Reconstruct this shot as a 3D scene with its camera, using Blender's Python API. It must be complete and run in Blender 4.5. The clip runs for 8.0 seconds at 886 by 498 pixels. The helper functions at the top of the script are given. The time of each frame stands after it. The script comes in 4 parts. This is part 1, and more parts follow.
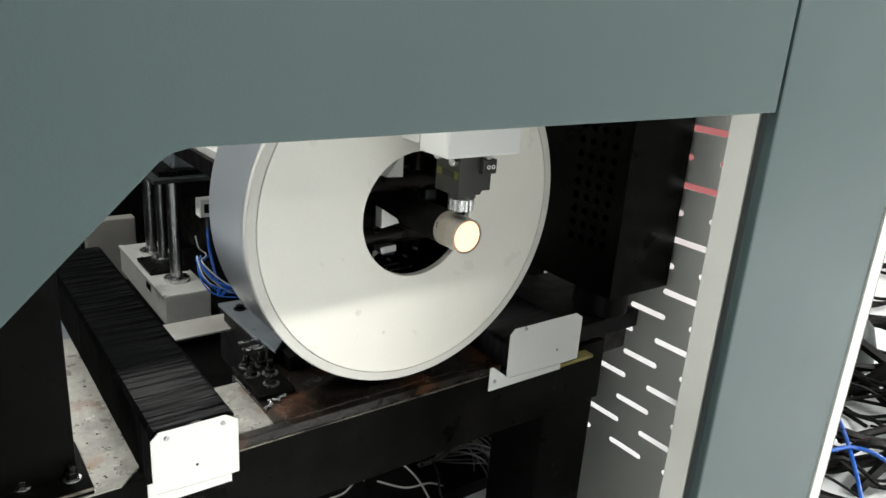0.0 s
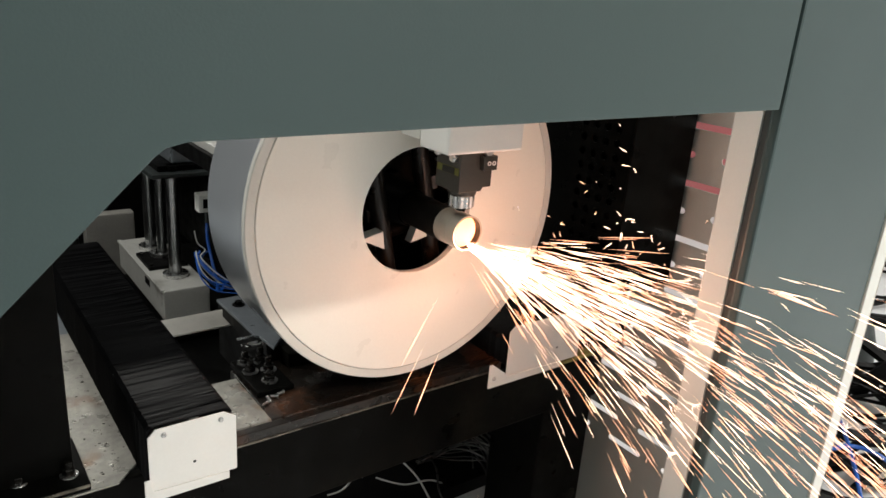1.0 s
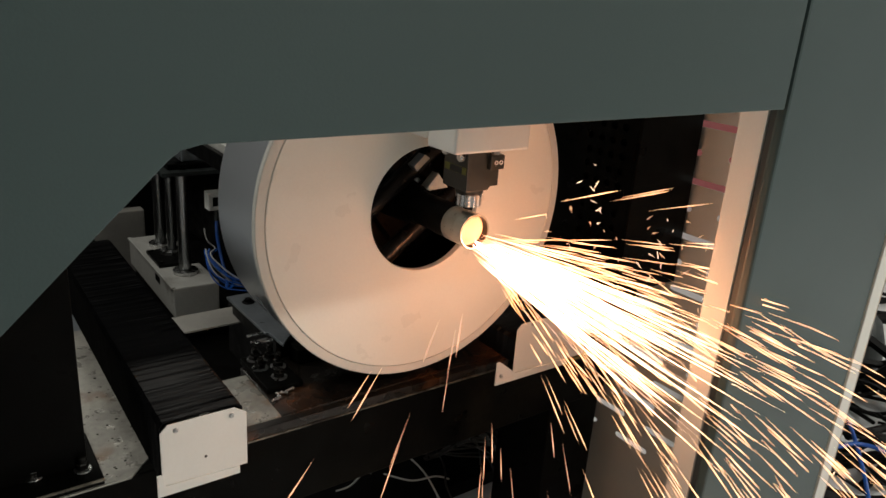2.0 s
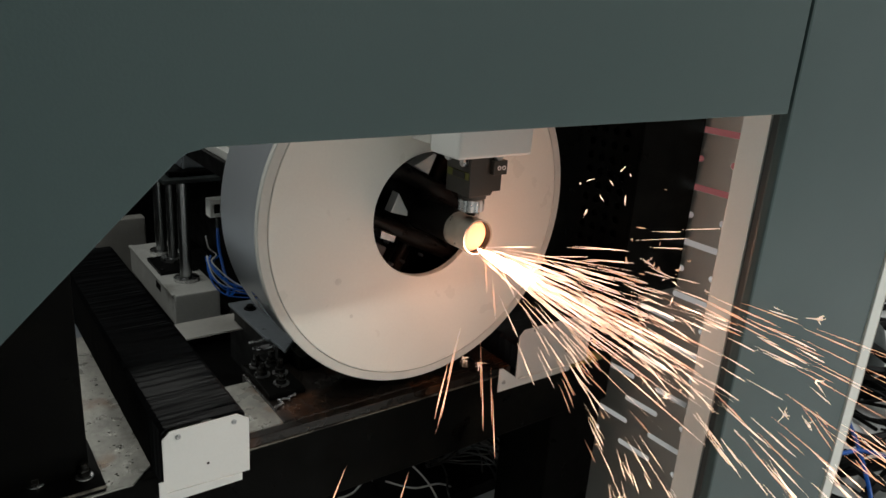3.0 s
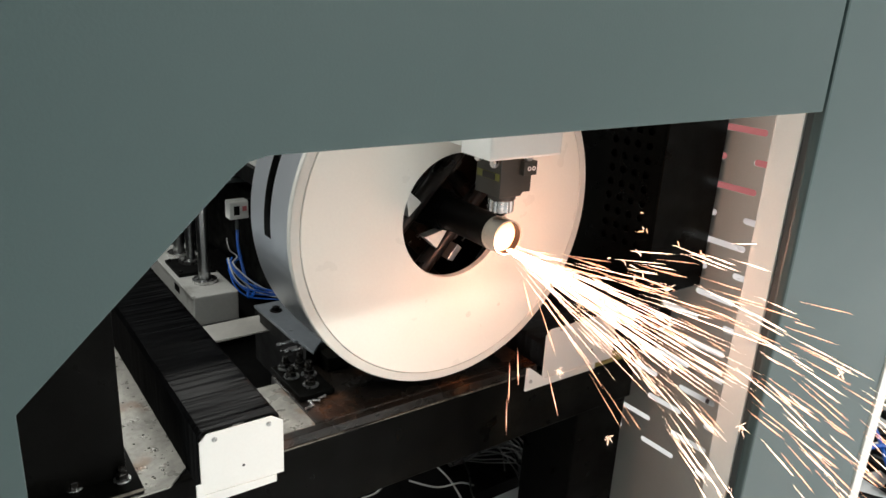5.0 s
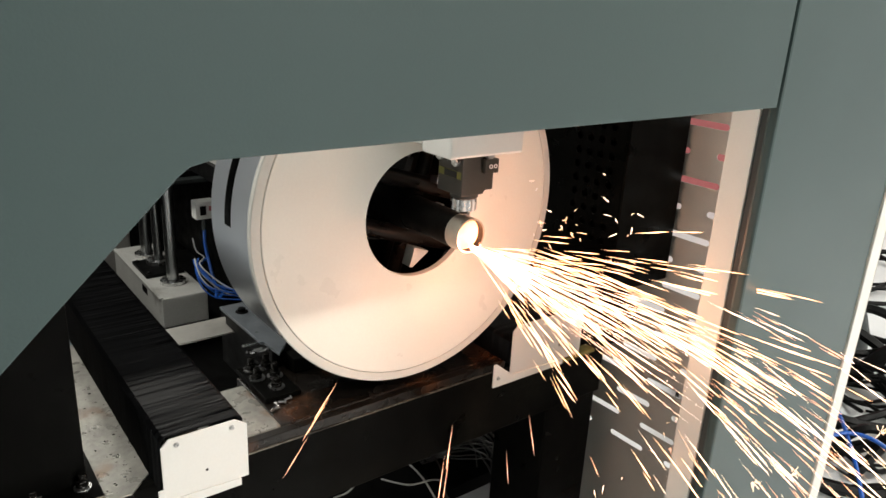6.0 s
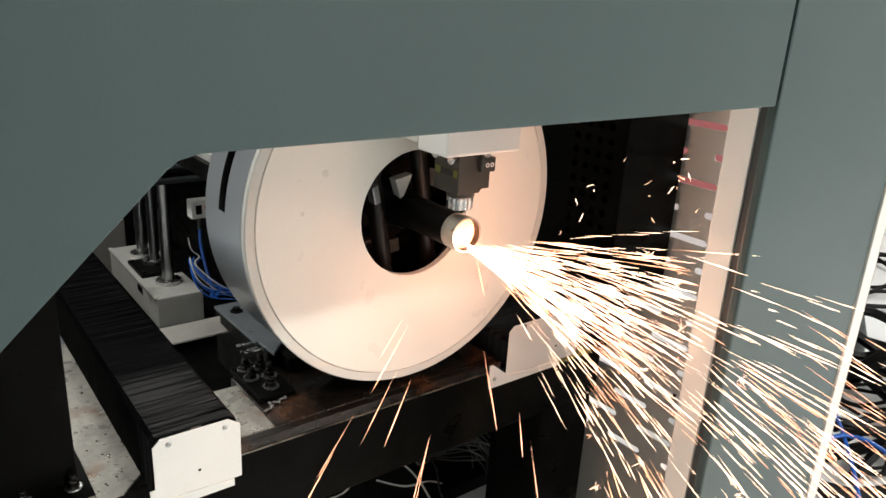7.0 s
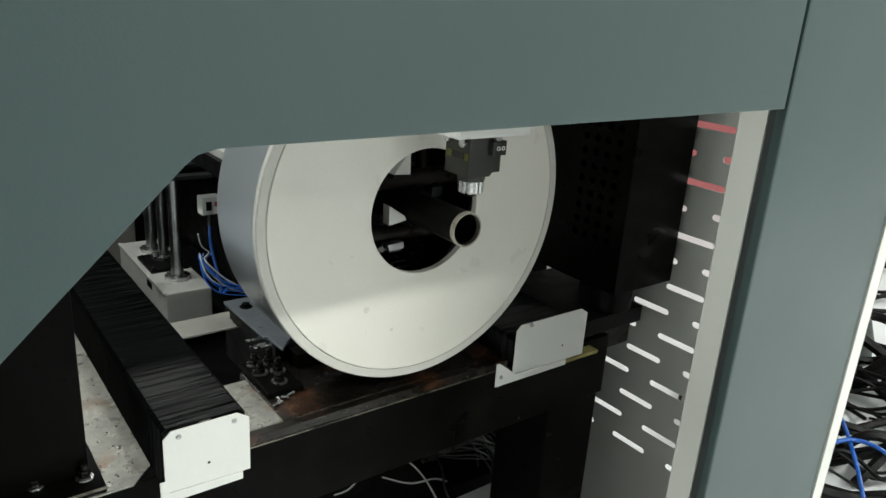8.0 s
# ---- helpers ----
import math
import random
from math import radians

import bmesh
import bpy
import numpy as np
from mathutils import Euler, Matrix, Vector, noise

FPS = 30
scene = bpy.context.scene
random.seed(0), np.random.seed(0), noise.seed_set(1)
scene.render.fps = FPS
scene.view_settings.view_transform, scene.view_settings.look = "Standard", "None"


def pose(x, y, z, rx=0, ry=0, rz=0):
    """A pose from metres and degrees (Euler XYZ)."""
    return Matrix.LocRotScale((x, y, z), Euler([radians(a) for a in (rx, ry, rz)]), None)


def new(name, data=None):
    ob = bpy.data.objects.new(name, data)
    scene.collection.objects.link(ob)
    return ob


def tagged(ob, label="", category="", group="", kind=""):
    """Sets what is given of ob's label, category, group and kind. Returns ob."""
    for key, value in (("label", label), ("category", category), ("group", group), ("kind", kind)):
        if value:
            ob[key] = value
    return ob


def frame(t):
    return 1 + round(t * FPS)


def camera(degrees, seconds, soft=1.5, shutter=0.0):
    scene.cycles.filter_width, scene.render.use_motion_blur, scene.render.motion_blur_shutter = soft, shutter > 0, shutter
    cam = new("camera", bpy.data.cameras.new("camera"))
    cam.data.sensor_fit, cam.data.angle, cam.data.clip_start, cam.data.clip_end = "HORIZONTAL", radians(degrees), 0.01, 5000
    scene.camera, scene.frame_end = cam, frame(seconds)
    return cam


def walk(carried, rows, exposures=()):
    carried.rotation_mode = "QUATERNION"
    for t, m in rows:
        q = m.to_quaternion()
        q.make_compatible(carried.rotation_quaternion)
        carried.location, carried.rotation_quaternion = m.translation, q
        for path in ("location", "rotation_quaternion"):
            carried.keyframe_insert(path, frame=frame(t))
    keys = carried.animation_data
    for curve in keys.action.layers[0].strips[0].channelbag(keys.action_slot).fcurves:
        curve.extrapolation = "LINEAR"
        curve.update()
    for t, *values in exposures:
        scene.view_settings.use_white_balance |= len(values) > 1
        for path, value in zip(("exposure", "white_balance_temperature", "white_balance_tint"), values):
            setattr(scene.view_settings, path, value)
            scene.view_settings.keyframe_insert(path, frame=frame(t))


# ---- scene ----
# Laser tube cutter: a rotating chuck behind a painted guard, with a handheld camera.
# World: x along the guard, y along the tube (away from the camera), z up. Tube axis at x 0, z 1.05.
cam = camera(62.16, 8.0)
PATH = [
    (0.0, -0.6893, -0.9754, 1.3901, -36.062, -18.490, -3.919),
    (0.5, -0.6869, -0.9716, 1.3895, -36.089, -18.667, -4.027),
    (1.0, -0.6851, -0.9691, 1.3885, -35.999, -18.794, -4.189),
    (1.5, -0.6890, -0.9766, 1.3905, -35.406, -19.200, -4.216),
    (1.7, -0.6913, -0.9787, 1.3940, -35.398, -19.181, -4.062),
    (2.8, -0.6906, -0.9731, 1.3908, -35.468, -18.605, -3.880),
    (3.0, -0.6946, -0.9748, 1.3895, -35.459, -18.434, -3.930),
    (3.5, -0.7019, -0.9796, 1.3918, -35.000, -18.292, -3.979),
    (3.7, -0.7061, -0.9845, 1.3938, -34.146, -18.327, -4.153),
    (4.0, -0.7305, -0.9729, 1.3948, -32.262, -18.005, -4.897),
    (4.2, -0.7400, -0.9659, 1.3951, -32.815, -18.452, -4.641),
    (4.5, -0.7379, -0.9539, 1.3992, -33.893, -18.753, -4.112),
    (5.0, -0.7257, -0.9554, 1.3934, -35.147, -18.630, -3.171),
    (5.2, -0.7193, -0.9588, 1.3942, -36.048, -18.510, -3.169),
    (6.3, -0.7055, -0.9684, 1.3995, -37.214, -18.934, -2.984),
    (6.5, -0.7049, -0.9730, 1.3975, -37.148, -18.878, -3.105),
    (7.0, -0.6997, -0.9596, 1.3924, -37.261, -18.765, -3.217),
    (7.5, -0.7013, -0.9598, 1.3920, -36.961, -18.947, -3.382),
    (8.0, -0.7086, -0.9652, 1.3924, -36.548, -18.806, -3.722),
]
EXPOSURES = [(0.0, -0.5, 6500, 9), (0.1, -0.58, 6500, 9), (0.5, -0.9, 6450, 9), (1.0, -1.15, 6700, 10), (1.3, -1.6, 6900, 10), (1.5, -1.98, 6950, 10), (1.7, -2.05, 6950, 10),
             (2.8, -1.98, 6700, 8), (3.0, -1.95, 6500, 7), (3.3, -1.25, 6350, 4), (3.5, -1.0, 6300, 3), (4.0, -0.63, 6250, 4), (4.5, -0.5, 6400, 6), (5.0, -0.8, 6520, 9),
             (6.3, -0.95, 6850, 10), (6.5, -0.97, 6850, 10), (7.0, -0.95, 6700, 10), (7.5, -1.05, 6550, 8), (7.75, -0.92, 6450, 5), (8.0, -0.92, 6450, 4)]
walk(cam, [(t, pose(x, y, z, 90 + pitch, roll, yaw)) for t, x, y, z, yaw, pitch, roll in PATH], EXPOSURES)

# ---- world and room lights ----
world = bpy.data.worlds.new("room_air")
world.use_nodes = True
world.node_tree.nodes["Background"].inputs[0].default_value = (0.8, 0.9, 1.0, 1)
world.node_tree.nodes["Background"].inputs[1].default_value = 0.03
scene.world = world


def ceiling_lamp(x, y, z, sx, sy, watts, colour=(1.0, 1.0, 0.955)):
    data = bpy.data.lights.new("ceiling_lamp", "AREA")
    data.shape, data.size, data.size_y, data.energy, data.color = "RECTANGLE", sx, sy, watts, colour
    ob = new("ceiling_lamp", data)
    ob.matrix_world = pose(x, y, z)
    return ob


ceiling_lamp(1.9, -3.2, 3.45, 4.0, 0.2, 440)
ceiling_lamp(3.2, -5.8, 3.45, 4.5, 0.22, 150)
ceiling_lamp(4.4, -2.4, 3.45, 0.25, 5.0, 280)
ceiling_lamp(-1.6, 1.6, 3.45, 0.25, 3.0, 190)
ceiling_lamp(0.0, 4.2, 3.45, 3.0, 0.25, 50)


# ---- materials ----
def material(name, base, rough=0.5, metal=0.0, vary=0.12, scale=14.0, fine=160.0, bump=0.05, stain=None, stain_at=0.55,
             stain_scale=5.0, coat=0.0, rough_vary=0.12, stretch=(1, 1, 1), emit=None, glow=0.0, spec=0.5):
    m = bpy.data.materials.new(name)
    m.use_nodes = True
    n, l = m.node_tree.nodes, m.node_tree.links
    b = n["Principled BSDF"]
    b.inputs["Metallic"].default_value = metal
    b.inputs["Coat Weight"].default_value = coat
    b.inputs["Specular IOR Level"].default_value = spec
    tc = n.new("ShaderNodeTexCoord")
    mp = n.new("ShaderNodeMapping")
    mp.inputs["Scale"].default_value = stretch
    l.new(tc.outputs["Object"], mp.inputs[0])

    def noise_tex(s, detail=4.0):
        t = n.new("ShaderNodeTexNoise")
        t.inputs["Scale"].default_value, t.inputs["Detail"].default_value = s, detail
        l.new(mp.outputs[0], t.inputs["Vector"])
        return t.outputs["Fac"]

    def ramp(fac, a, c, lo=0.3, hi=0.7):
        r = n.new("ShaderNodeValToRGB")
        r.color_ramp.elements[0].position, r.color_ramp.elements[1].position = lo, hi
        r.color_ramp.elements[0].color, r.color_ramp.elements[1].color = (*a, 1), (*c, 1)
        l.new(fac, r.inputs[0])
        return r.outputs[0]

    def mix(fac, a, c):
        x = n.new("ShaderNodeMix")
        x.data_type = "RGBA"
        if isinstance(fac, float):
            x.inputs[0].default_value = fac
        else:
            l.new(fac, x.inputs[0])
        l.new(a, x.inputs[6])
        l.new(c, x.inputs[7])
        return x.outputs[2]

    lo, hi = [v * (1 - vary) for v in base], [min(1, v * (1 + vary)) for v in base]
    col = mix(0.35, ramp(noise_tex(scale), lo, hi), ramp(noise_tex(fine, 2.0), lo, hi))
    if stain:
        fac = ramp(noise_tex(stain_scale, 6.0), (0, 0, 0), (1, 1, 1), stain_at, stain_at + 0.13)
        col = mix(fac, col, ramp(noise_tex(fine * 0.4), [v * 0.6 for v in stain], [v * 1.3 for v in stain]))
    l.new(col, b.inputs["Base Color"])
    r0, r1 = max(0.02, rough - rough_vary), min(1, rough + rough_vary)
    l.new(ramp(noise_tex(scale * 2.2), (r0,) * 3, (r1,) * 3), b.inputs["Roughness"])
    if bump:
        bp = n.new("ShaderNodeBump")
        bp.inputs["Strength"].default_value, bp.inputs["Distance"].default_value = bump, 0.002
        l.new(noise_tex(fine), bp.inputs["Height"])
        l.new(bp.outputs[0], b.inputs["Normal"])
    if emit:
        b.inputs["Emission Color"].default_value = (*emit, 1)
        b.inputs["Emission Strength"].default_value = glow
    return m


GUARD = material("guard_paint", (0.0295, 0.0535, 0.0535), 0.42, vary=0.04, scale=3, fine=420, bump=0.06, rough_vary=0.02)
PALE = material("pale_grey_paint", (0.62, 0.62, 0.58), 0.45, vary=0.04, scale=6, fine=300)
FACE = material("face_paint", (0.86, 0.835, 0.765), 0.36, vary=0.035, scale=5, fine=220)
SMUDGE = material("grey_smudge", (0.76, 0.735, 0.67), 0.5, vary=0.12, scale=90)
RIM = material("rim_paint", (0.66, 0.645, 0.60), 0.4, vary=0.05)
DARKOIL = material("oily_black_steel", (0.012, 0.011, 0.01), 0.22, metal=0.4, vary=0.3, scale=40)
GREYSTEEL = material("grey_steel", (0.17, 0.19, 0.21), 0.38, metal=0.5, vary=0.12, scale=14)
DRUM = material("brushed_drum", (0.66, 0.70, 0.75), 0.32, metal=0.86, vary=0.03, scale=4, stretch=(1, 0.08, 1), fine=12, bump=0.0, rough_vary=0.02)
PLATE = material("white_plate_paint", (0.76, 0.76, 0.735), 0.4, vary=0.03, scale=9, fine=260)
BELLOWS = material("bellows_cloth", (0.0020, 0.0021, 0.0027), 0.38, vary=0.2, scale=30, fine=200, bump=0.0, spec=0.14, rough_vary=0.05)
BLACK = material("black_paint", (0.0018, 0.0018, 0.0015), 0.42, vary=0.5, scale=7, fine=180, stain=(0.006, 0.0055, 0.004), stain_at=0.52, stain_scale=4, spec=0.05, rough_vary=0.2)
DARK = material("dark_casting", (0.003, 0.003, 0.003), 0.45, vary=0.3, scale=10, fine=120, spec=0.09)
RUST = material("oily_rusted_bench", (0.009, 0.007, 0.0055), 0.28, metal=0.1, vary=0.5, scale=9, fine=80, bump=0.3,
                stain=(0.05, 0.022, 0.011), stain_at=0.58, stain_scale=12, spec=0.4)
WORN = material("worn_bare_steel", (0.33, 0.32, 0.29), 0.34, metal=0.5, vary=0.4, scale=16, fine=110, bump=0.3,
                stain=(0.20, 0.11, 0.06), stain_at=0.56, stain_scale=9)
BAR = material("grey_bar_steel", (0.36, 0.35, 0.325), 0.42, metal=0.4, vary=0.12, scale=9, fine=110, bump=0.1, stain=(0.24, 0.2, 0.16), stain_at=0.66)
EDGE = material("oily_worn_edge", (0.15, 0.135, 0.11), 0.35, metal=0.5, vary=0.6, scale=30, stain=(0.02, 0.016, 0.012), stain_at=0.48, stain_scale=14)
STEEL = material("ground_steel", (0.55, 0.55, 0.55), 0.28, metal=1.0, vary=0.1, scale=30)
ROD = material("chromed_rod", (0.46, 0.47, 0.48), 0.3, metal=1.0, vary=0.04, scale=20, rough_vary=0.02)
ALU = material("cast_aluminium", (0.66, 0.66, 0.63), 0.4, metal=0.5, vary=0.1, scale=10, fine=120, bump=0.12, stain=(0.3, 0.29, 0.26), stain_at=0.6)
SCALE = material("dark_tube_scale", (0.004, 0.0035, 0.003), 0.5, metal=0.0, vary=0.4, scale=20, spec=0.08)
BROWNSTEEL = material("dark_brown_steel", (0.02, 0.016, 0.013), 0.55, vary=0.4, scale=40, spec=0.2)
TUBE = material("tube_steel", (0.50, 0.46, 0.40), 0.32, metal=0.75, vary=0.07, scale=40, rough_vary=0.05)
CHUCK = material("oily_chuck_steel", (0.009, 0.007, 0.006), 0.35, metal=0.2, vary=0.4, scale=15, stain=(0.03, 0.016, 0.009), stain_at=0.6, spec=0.3)
HEAD = material("head_anodised", (0.026, 0.026, 0.022), 0.4, vary=0.12, scale=20)
YELLOW = material("warning_label", (0.13, 0.135, 0.018), 0.5, vary=0.1)
SLATE = material("slotted_sheet_paint", (0.58, 0.585, 0.55), 0.5, vary=0.06, scale=4, fine=300)
FLOOR = material("white_epoxy_floor", (0.72, 0.73, 0.74), 0.35, vary=0.05, scale=2, fine=60, stain=(0.5, 0.5, 0.5), stain_at=0.66, stain_scale=3)
WALL = material("white_wall_paint", (0.7, 0.71, 0.71), 0.7, vary=0.03, scale=2)
RED = material("red_paint", (0.58, 0.17, 0.18), 0.45, vary=0.06)
CABLE = material("black_cable_rubber", (0.003, 0.003, 0.003), 0.5, vary=0.2, spec=0.12)
GREYCABLE = material("grey_cable_sheath", (0.04, 0.042, 0.042), 0.35, vary=0.5)
WHITECABLE = material("white_cable_sheath", (0.40, 0.40, 0.39), 0.4, vary=0.1)
BLUE = material("blue_air_hose", (0.006, 0.075, 0.36), 0.3, vary=0.15)
RAG = material("olive_foam", (0.30, 0.26, 0.09), 0.85, vary=0.25, scale=40, bump=0.4)
DARKGREY = material("dark_grey_plastic", (0.022, 0.028, 0.028), 0.45, vary=0.1)
INK = material("black_ink", (0.01, 0.01, 0.01), 0.6)
WHITEINK = material("white_ink", (0.8, 0.8, 0.8), 0.6)
SPARK = material("white_hot_spark", (1.0, 0.6, 0.3), emit=(1.0, 0.62, 0.44), glow=24.0, bump=0)
YELLOWSPARK = material("yellow_hot_spark", (1.0, 0.6, 0.3), emit=(1.0, 0.50, 0.27), glow=14.0, bump=0)
EMBER = material("orange_spark", (1.0, 0.4, 0.1), emit=(1.0, 0.46, 0.29), glow=10.0, bump=0)
MOUTHGLOW = material("mouth_glow_emission", (1.0, 0.6, 0.3), emit=(1.0, 0.52, 0.34), glow=2.4, bump=0)
JET = material("white_hot_jet", (1.0, 0.7, 0.4), emit=(1.0, 0.47, 0.30), glow=640.0, bump=0)
FANFIRE = material("hot_fan", (1.0, 0.6, 0.3), emit=(1.0, 0.52, 0.36), glow=36.0, bump=0)
PLUME = material("white_hot_plume", (1.0, 0.6, 0.3), emit=(1.0, 0.52, 0.28), glow=40.0, bump=0)
for quiet in (SPARK, EMBER, YELLOWSPARK):
    quiet.cycles.emission_sampling = "NONE"


# ---- mesh helpers ----
def part(name, bm, mat, parent=None, label="", smooth=False):
    mesh = bpy.data.meshes.new(name)
    bmesh.ops.recalc_face_normals(bm, faces=bm.faces[:])
    if smooth:
        for f in bm.faces:
            f.smooth = True
    bm.to_mesh(mesh)
    bm.free()
    if smooth:
        mesh.set_sharp_from_angle(angle=radians(35))
    mesh.materials.append(mat)
    ob = new(name, mesh)
    ob.parent = parent
    return tagged(ob, label)


def thing(name, label, category, at=(0, 0, 0), group="", kind=""):
    ob = new(name)
    ob.empty_display_size = 0.05
    ob.matrix_world = pose(*at)
    return tagged(ob, label, category, group, kind)


def add_box(bm, x0, x1, y0, y1, z0, z1, bevel=0.0):
    made = bmesh.ops.create_cube(bm, size=1)["verts"]
    for v in made:
        v.co = Vector((x0 + (v.co.x + 0.5) * (x1 - x0), y0 + (v.co.y + 0.5) * (y1 - y0), z0 + (v.co.z + 0.5) * (z1 - z0)))
    if bevel:
        edges = list({e for v in made for e in v.link_edges})
        bmesh.ops.bevel(bm, geom=edges, offset=bevel, segments=2, affect="EDGES", profile=0.6)
    return bm


def box(x0, x1, y0, y1, z0, z1, bevel=0.002):
    return add_box(bmesh.new(), x0, x1, y0, y1, z0, z1, bevel)


def add_lathe(bm, rings, seg=64, m=None, close=False):
    """A turned shape round z from (radius, height) pairs; m places it."""
    m = m or Matrix()
    loops = []
    for r, h in rings:
        loops.append([bm.verts.new(m @ Vector((r * math.cos(2 * math.pi * k / seg), r * math.sin(2 * math.pi * k / seg), h))) for k in range(seg)])
    pairs = list(zip(loops, loops[1:]))
    if close:
        pairs.append((loops[-1], loops[0]))
    for a, c in pairs:
        for k in range(seg):
            bm.faces.new((a[k], a[(k + 1) % seg], c[(k + 1) % seg], c[k]))
    if not close:
        for lp in (loops[0], loops[-1]):
            bm.faces.new(lp)
    return bm


ALONG_Y = pose(0, 0, 0, -90)      # local z becomes world +y


def cyl(r, a, c, seg=24, bevel=0.001):
    """A cylinder of radius r from point a to point c with softened rims."""
    a, c = Vector(a), Vector(c)
    d = (c - a).length
    m = Matrix.Translation(a) @ (c - a).to_track_quat("Z", "Y").to_matrix().to_4x4()
    b = min(bevel, r * 0.4, d * 0.3)
    return add_lathe(bmesh.new(), [(r - b, 0), (r, b), (r, d - b), (r - b, d)], seg, m)


def join(bm, other):
    mesh = bpy.data.meshes.new("tmp")
    other.to_mesh(mesh)
    other.free()
    bm.from_mesh(mesh)
    bpy.data.meshes.remove(mesh)
    return bm


def prism(points, y0, y1, bevel=0.0, axis="y"):
    """An outline extruded along y (outline in x, z) or along x (outline in y, z) or z (outline in x, y)."""
    bm = bmesh.new()
    def put(p, d):
        return (p[0], d, p[1]) if axis == "y" else (d, p[0], p[1]) if axis == "x" else (p[0], p[1], d)
    a = [bm.verts.new(put(p, y0)) for p in points]
    c = [bm.verts.new(put(p, y1)) for p in points]
    bm.faces.new(a)
    bm.faces.new(c[::-1])
    n = len(points)
    for k in range(n):
        bm.faces.new((a[k], a[(k + 1) % n], c[(k + 1) % n], c[k]))
    bmesh.ops.recalc_face_normals(bm, faces=bm.faces[:])
    if bevel:
        bmesh.ops.bevel(bm, geom=bm.edges[:], offset=bevel, segments=2, affect="EDGES", profile=0.6)
    return bm


def tube_curve(name, points, radius, mat, parent=None, label="", seg=8, steps=10):
    """A round cable along a smooth line through the points."""
    pts = [Vector(p) for p in points]
    line = []
    for k in range(len(pts) - 1):
        p0, p1, p2, p3 = pts[max(k - 1, 0)], pts[k], pts[k + 1], pts[min(k + 2, len(pts) - 1)]
        for s in range(steps):
            u = s / steps
            line.append(0.5 * (2 * p1 + (p2 - p0) * u + (2 * p0 - 5 * p1 + 4 * p2 - p3) * u * u + (3 * p1 - p0 - 3 * p2 + p3) * u ** 3))
    line.append(pts[-1])
    bm = bmesh.new()
    loops = []
    up = Vector((0.13, 0.2, 0.97))
    for k, p in enumerate(line):
        d = (line[min(k + 1, len(line) - 1)] - line[max(k - 1, 0)]).normalized()
        s = d.cross(up).normalized()
        w = s.cross(d)
        loops.append([bm.verts.new(p + radius * (math.cos(2 * math.pi * j / seg) * s + math.sin(2 * math.pi * j / seg) * w)) for j in range(seg)])
    for a, c in zip(loops, loops[1:]):
        for j in range(seg):
            bm.faces.new((a[j], a[(j + 1) % seg], c[(j + 1) % seg], c[j]))
    bm.faces.new(loops[0])
    bm.faces.new(loops[-1])
    return part(name, bm, mat, parent, label, smooth=True)


def screw(name, parent, at, r=0.004, h=0.003, mat=None, m=None):
    """A hexagon-socket button head lying on a face whose normal is local z of m."""
    m = Matrix.Translation(at) @ (m or pose(0, 0, 0, 90))
    bm = add_lathe(bmesh.new(), [(r * 1.25, -0.0005), (r * 1.25, 0.0006), (r, 0.0008), (r, h * 0.7), (r * 0.8, h), (r * 0.45, h), (r * 0.4, h * 0.4)], 14, m)
    return part(name, bm, mat or STEEL, parent, smooth=True)


# ---- the hall ----
def structure(name, bm, mat, label):
    return tagged(part(name, bm, mat), label, kind="structure")


structure("floor", box(-6, 8, -8, 6, -0.1, 0, 0), FLOOR, "pale glossy epoxy floor of the hall")
structure("ceiling", box(-6, 8, -8, 6, 3.5, 3.6, 0), WALL, "plain white ceiling")
structure("wall_north", box(-6, 8, 6, 6.1, 0, 3.5, 0), WALL, "plain white painted hall wall")
structure("wall_south", box(-6, 8, -8.1, -8, 0, 3.5, 0), WALL, "plain white painted hall wall")
structure("wall_west", box(-6.1, -6, -8, 6, 0, 3.5, 0), WALL, "plain white painted hall wall")
structure("wall_east", box(8, 8.1, -8, 6, 0, 3.5, 0), WALL, "plain white painted hall wall")


# ---- machine guard ----
def machine_guard():
    g = thing("machine_guard", "grey-green painted sheet steel guard with a cut-out opening", "machine guard")
    out = [(0.194, 1.2895), (0.194, 2.1), (-1.7, 2.1), (-1.7, 0.05), (-0.701, 0.05), (-0.701, 1.132), (-0.553, 1.276), (-0.545, 1.282), (-0.53, 1.2855)]
    part("front_panel", prism(out, -0.479, -0.461, 0.0012), GUARD, g)
    part("rear_panel", box(-1.7, 0.72, 2.6, 2.62, 0.05, 1.9), DARK, g)
    return g


def guard_column():
    c = thing("guard_column", "grey-green painted upright beside the opening with pale folded edges", "machine column")
    part("front_skin", box(0.2015, 0.585, -0.479, -0.464, 0.02, 2.1, 0.004), GUARD, c)
    # Dark strip paints the shade on the column's side fold.
    part("shade_strip", box(0.2095, 0.222, -0.4635, -0.452, 0.02, 2.08, 0.001), DARKGREY, c, "dark strip for the shade on the column fold")
    part("jamb_strip", box(0.207, 0.225, -0.4515, -0.412, 0.02, 2.08, 0.0015), PALE, c, "pale grey jamb strip")
    part("outer_edge", box(0.5855, 0.622, -0.482, -0.44, 0.02, 2.1, 0.0015), PALE, c, "white folded outer edge")
    part("core", box(0.235, 0.575, -0.464, -0.445, 0.02, 2.05, 0), DARK, c)
    return c


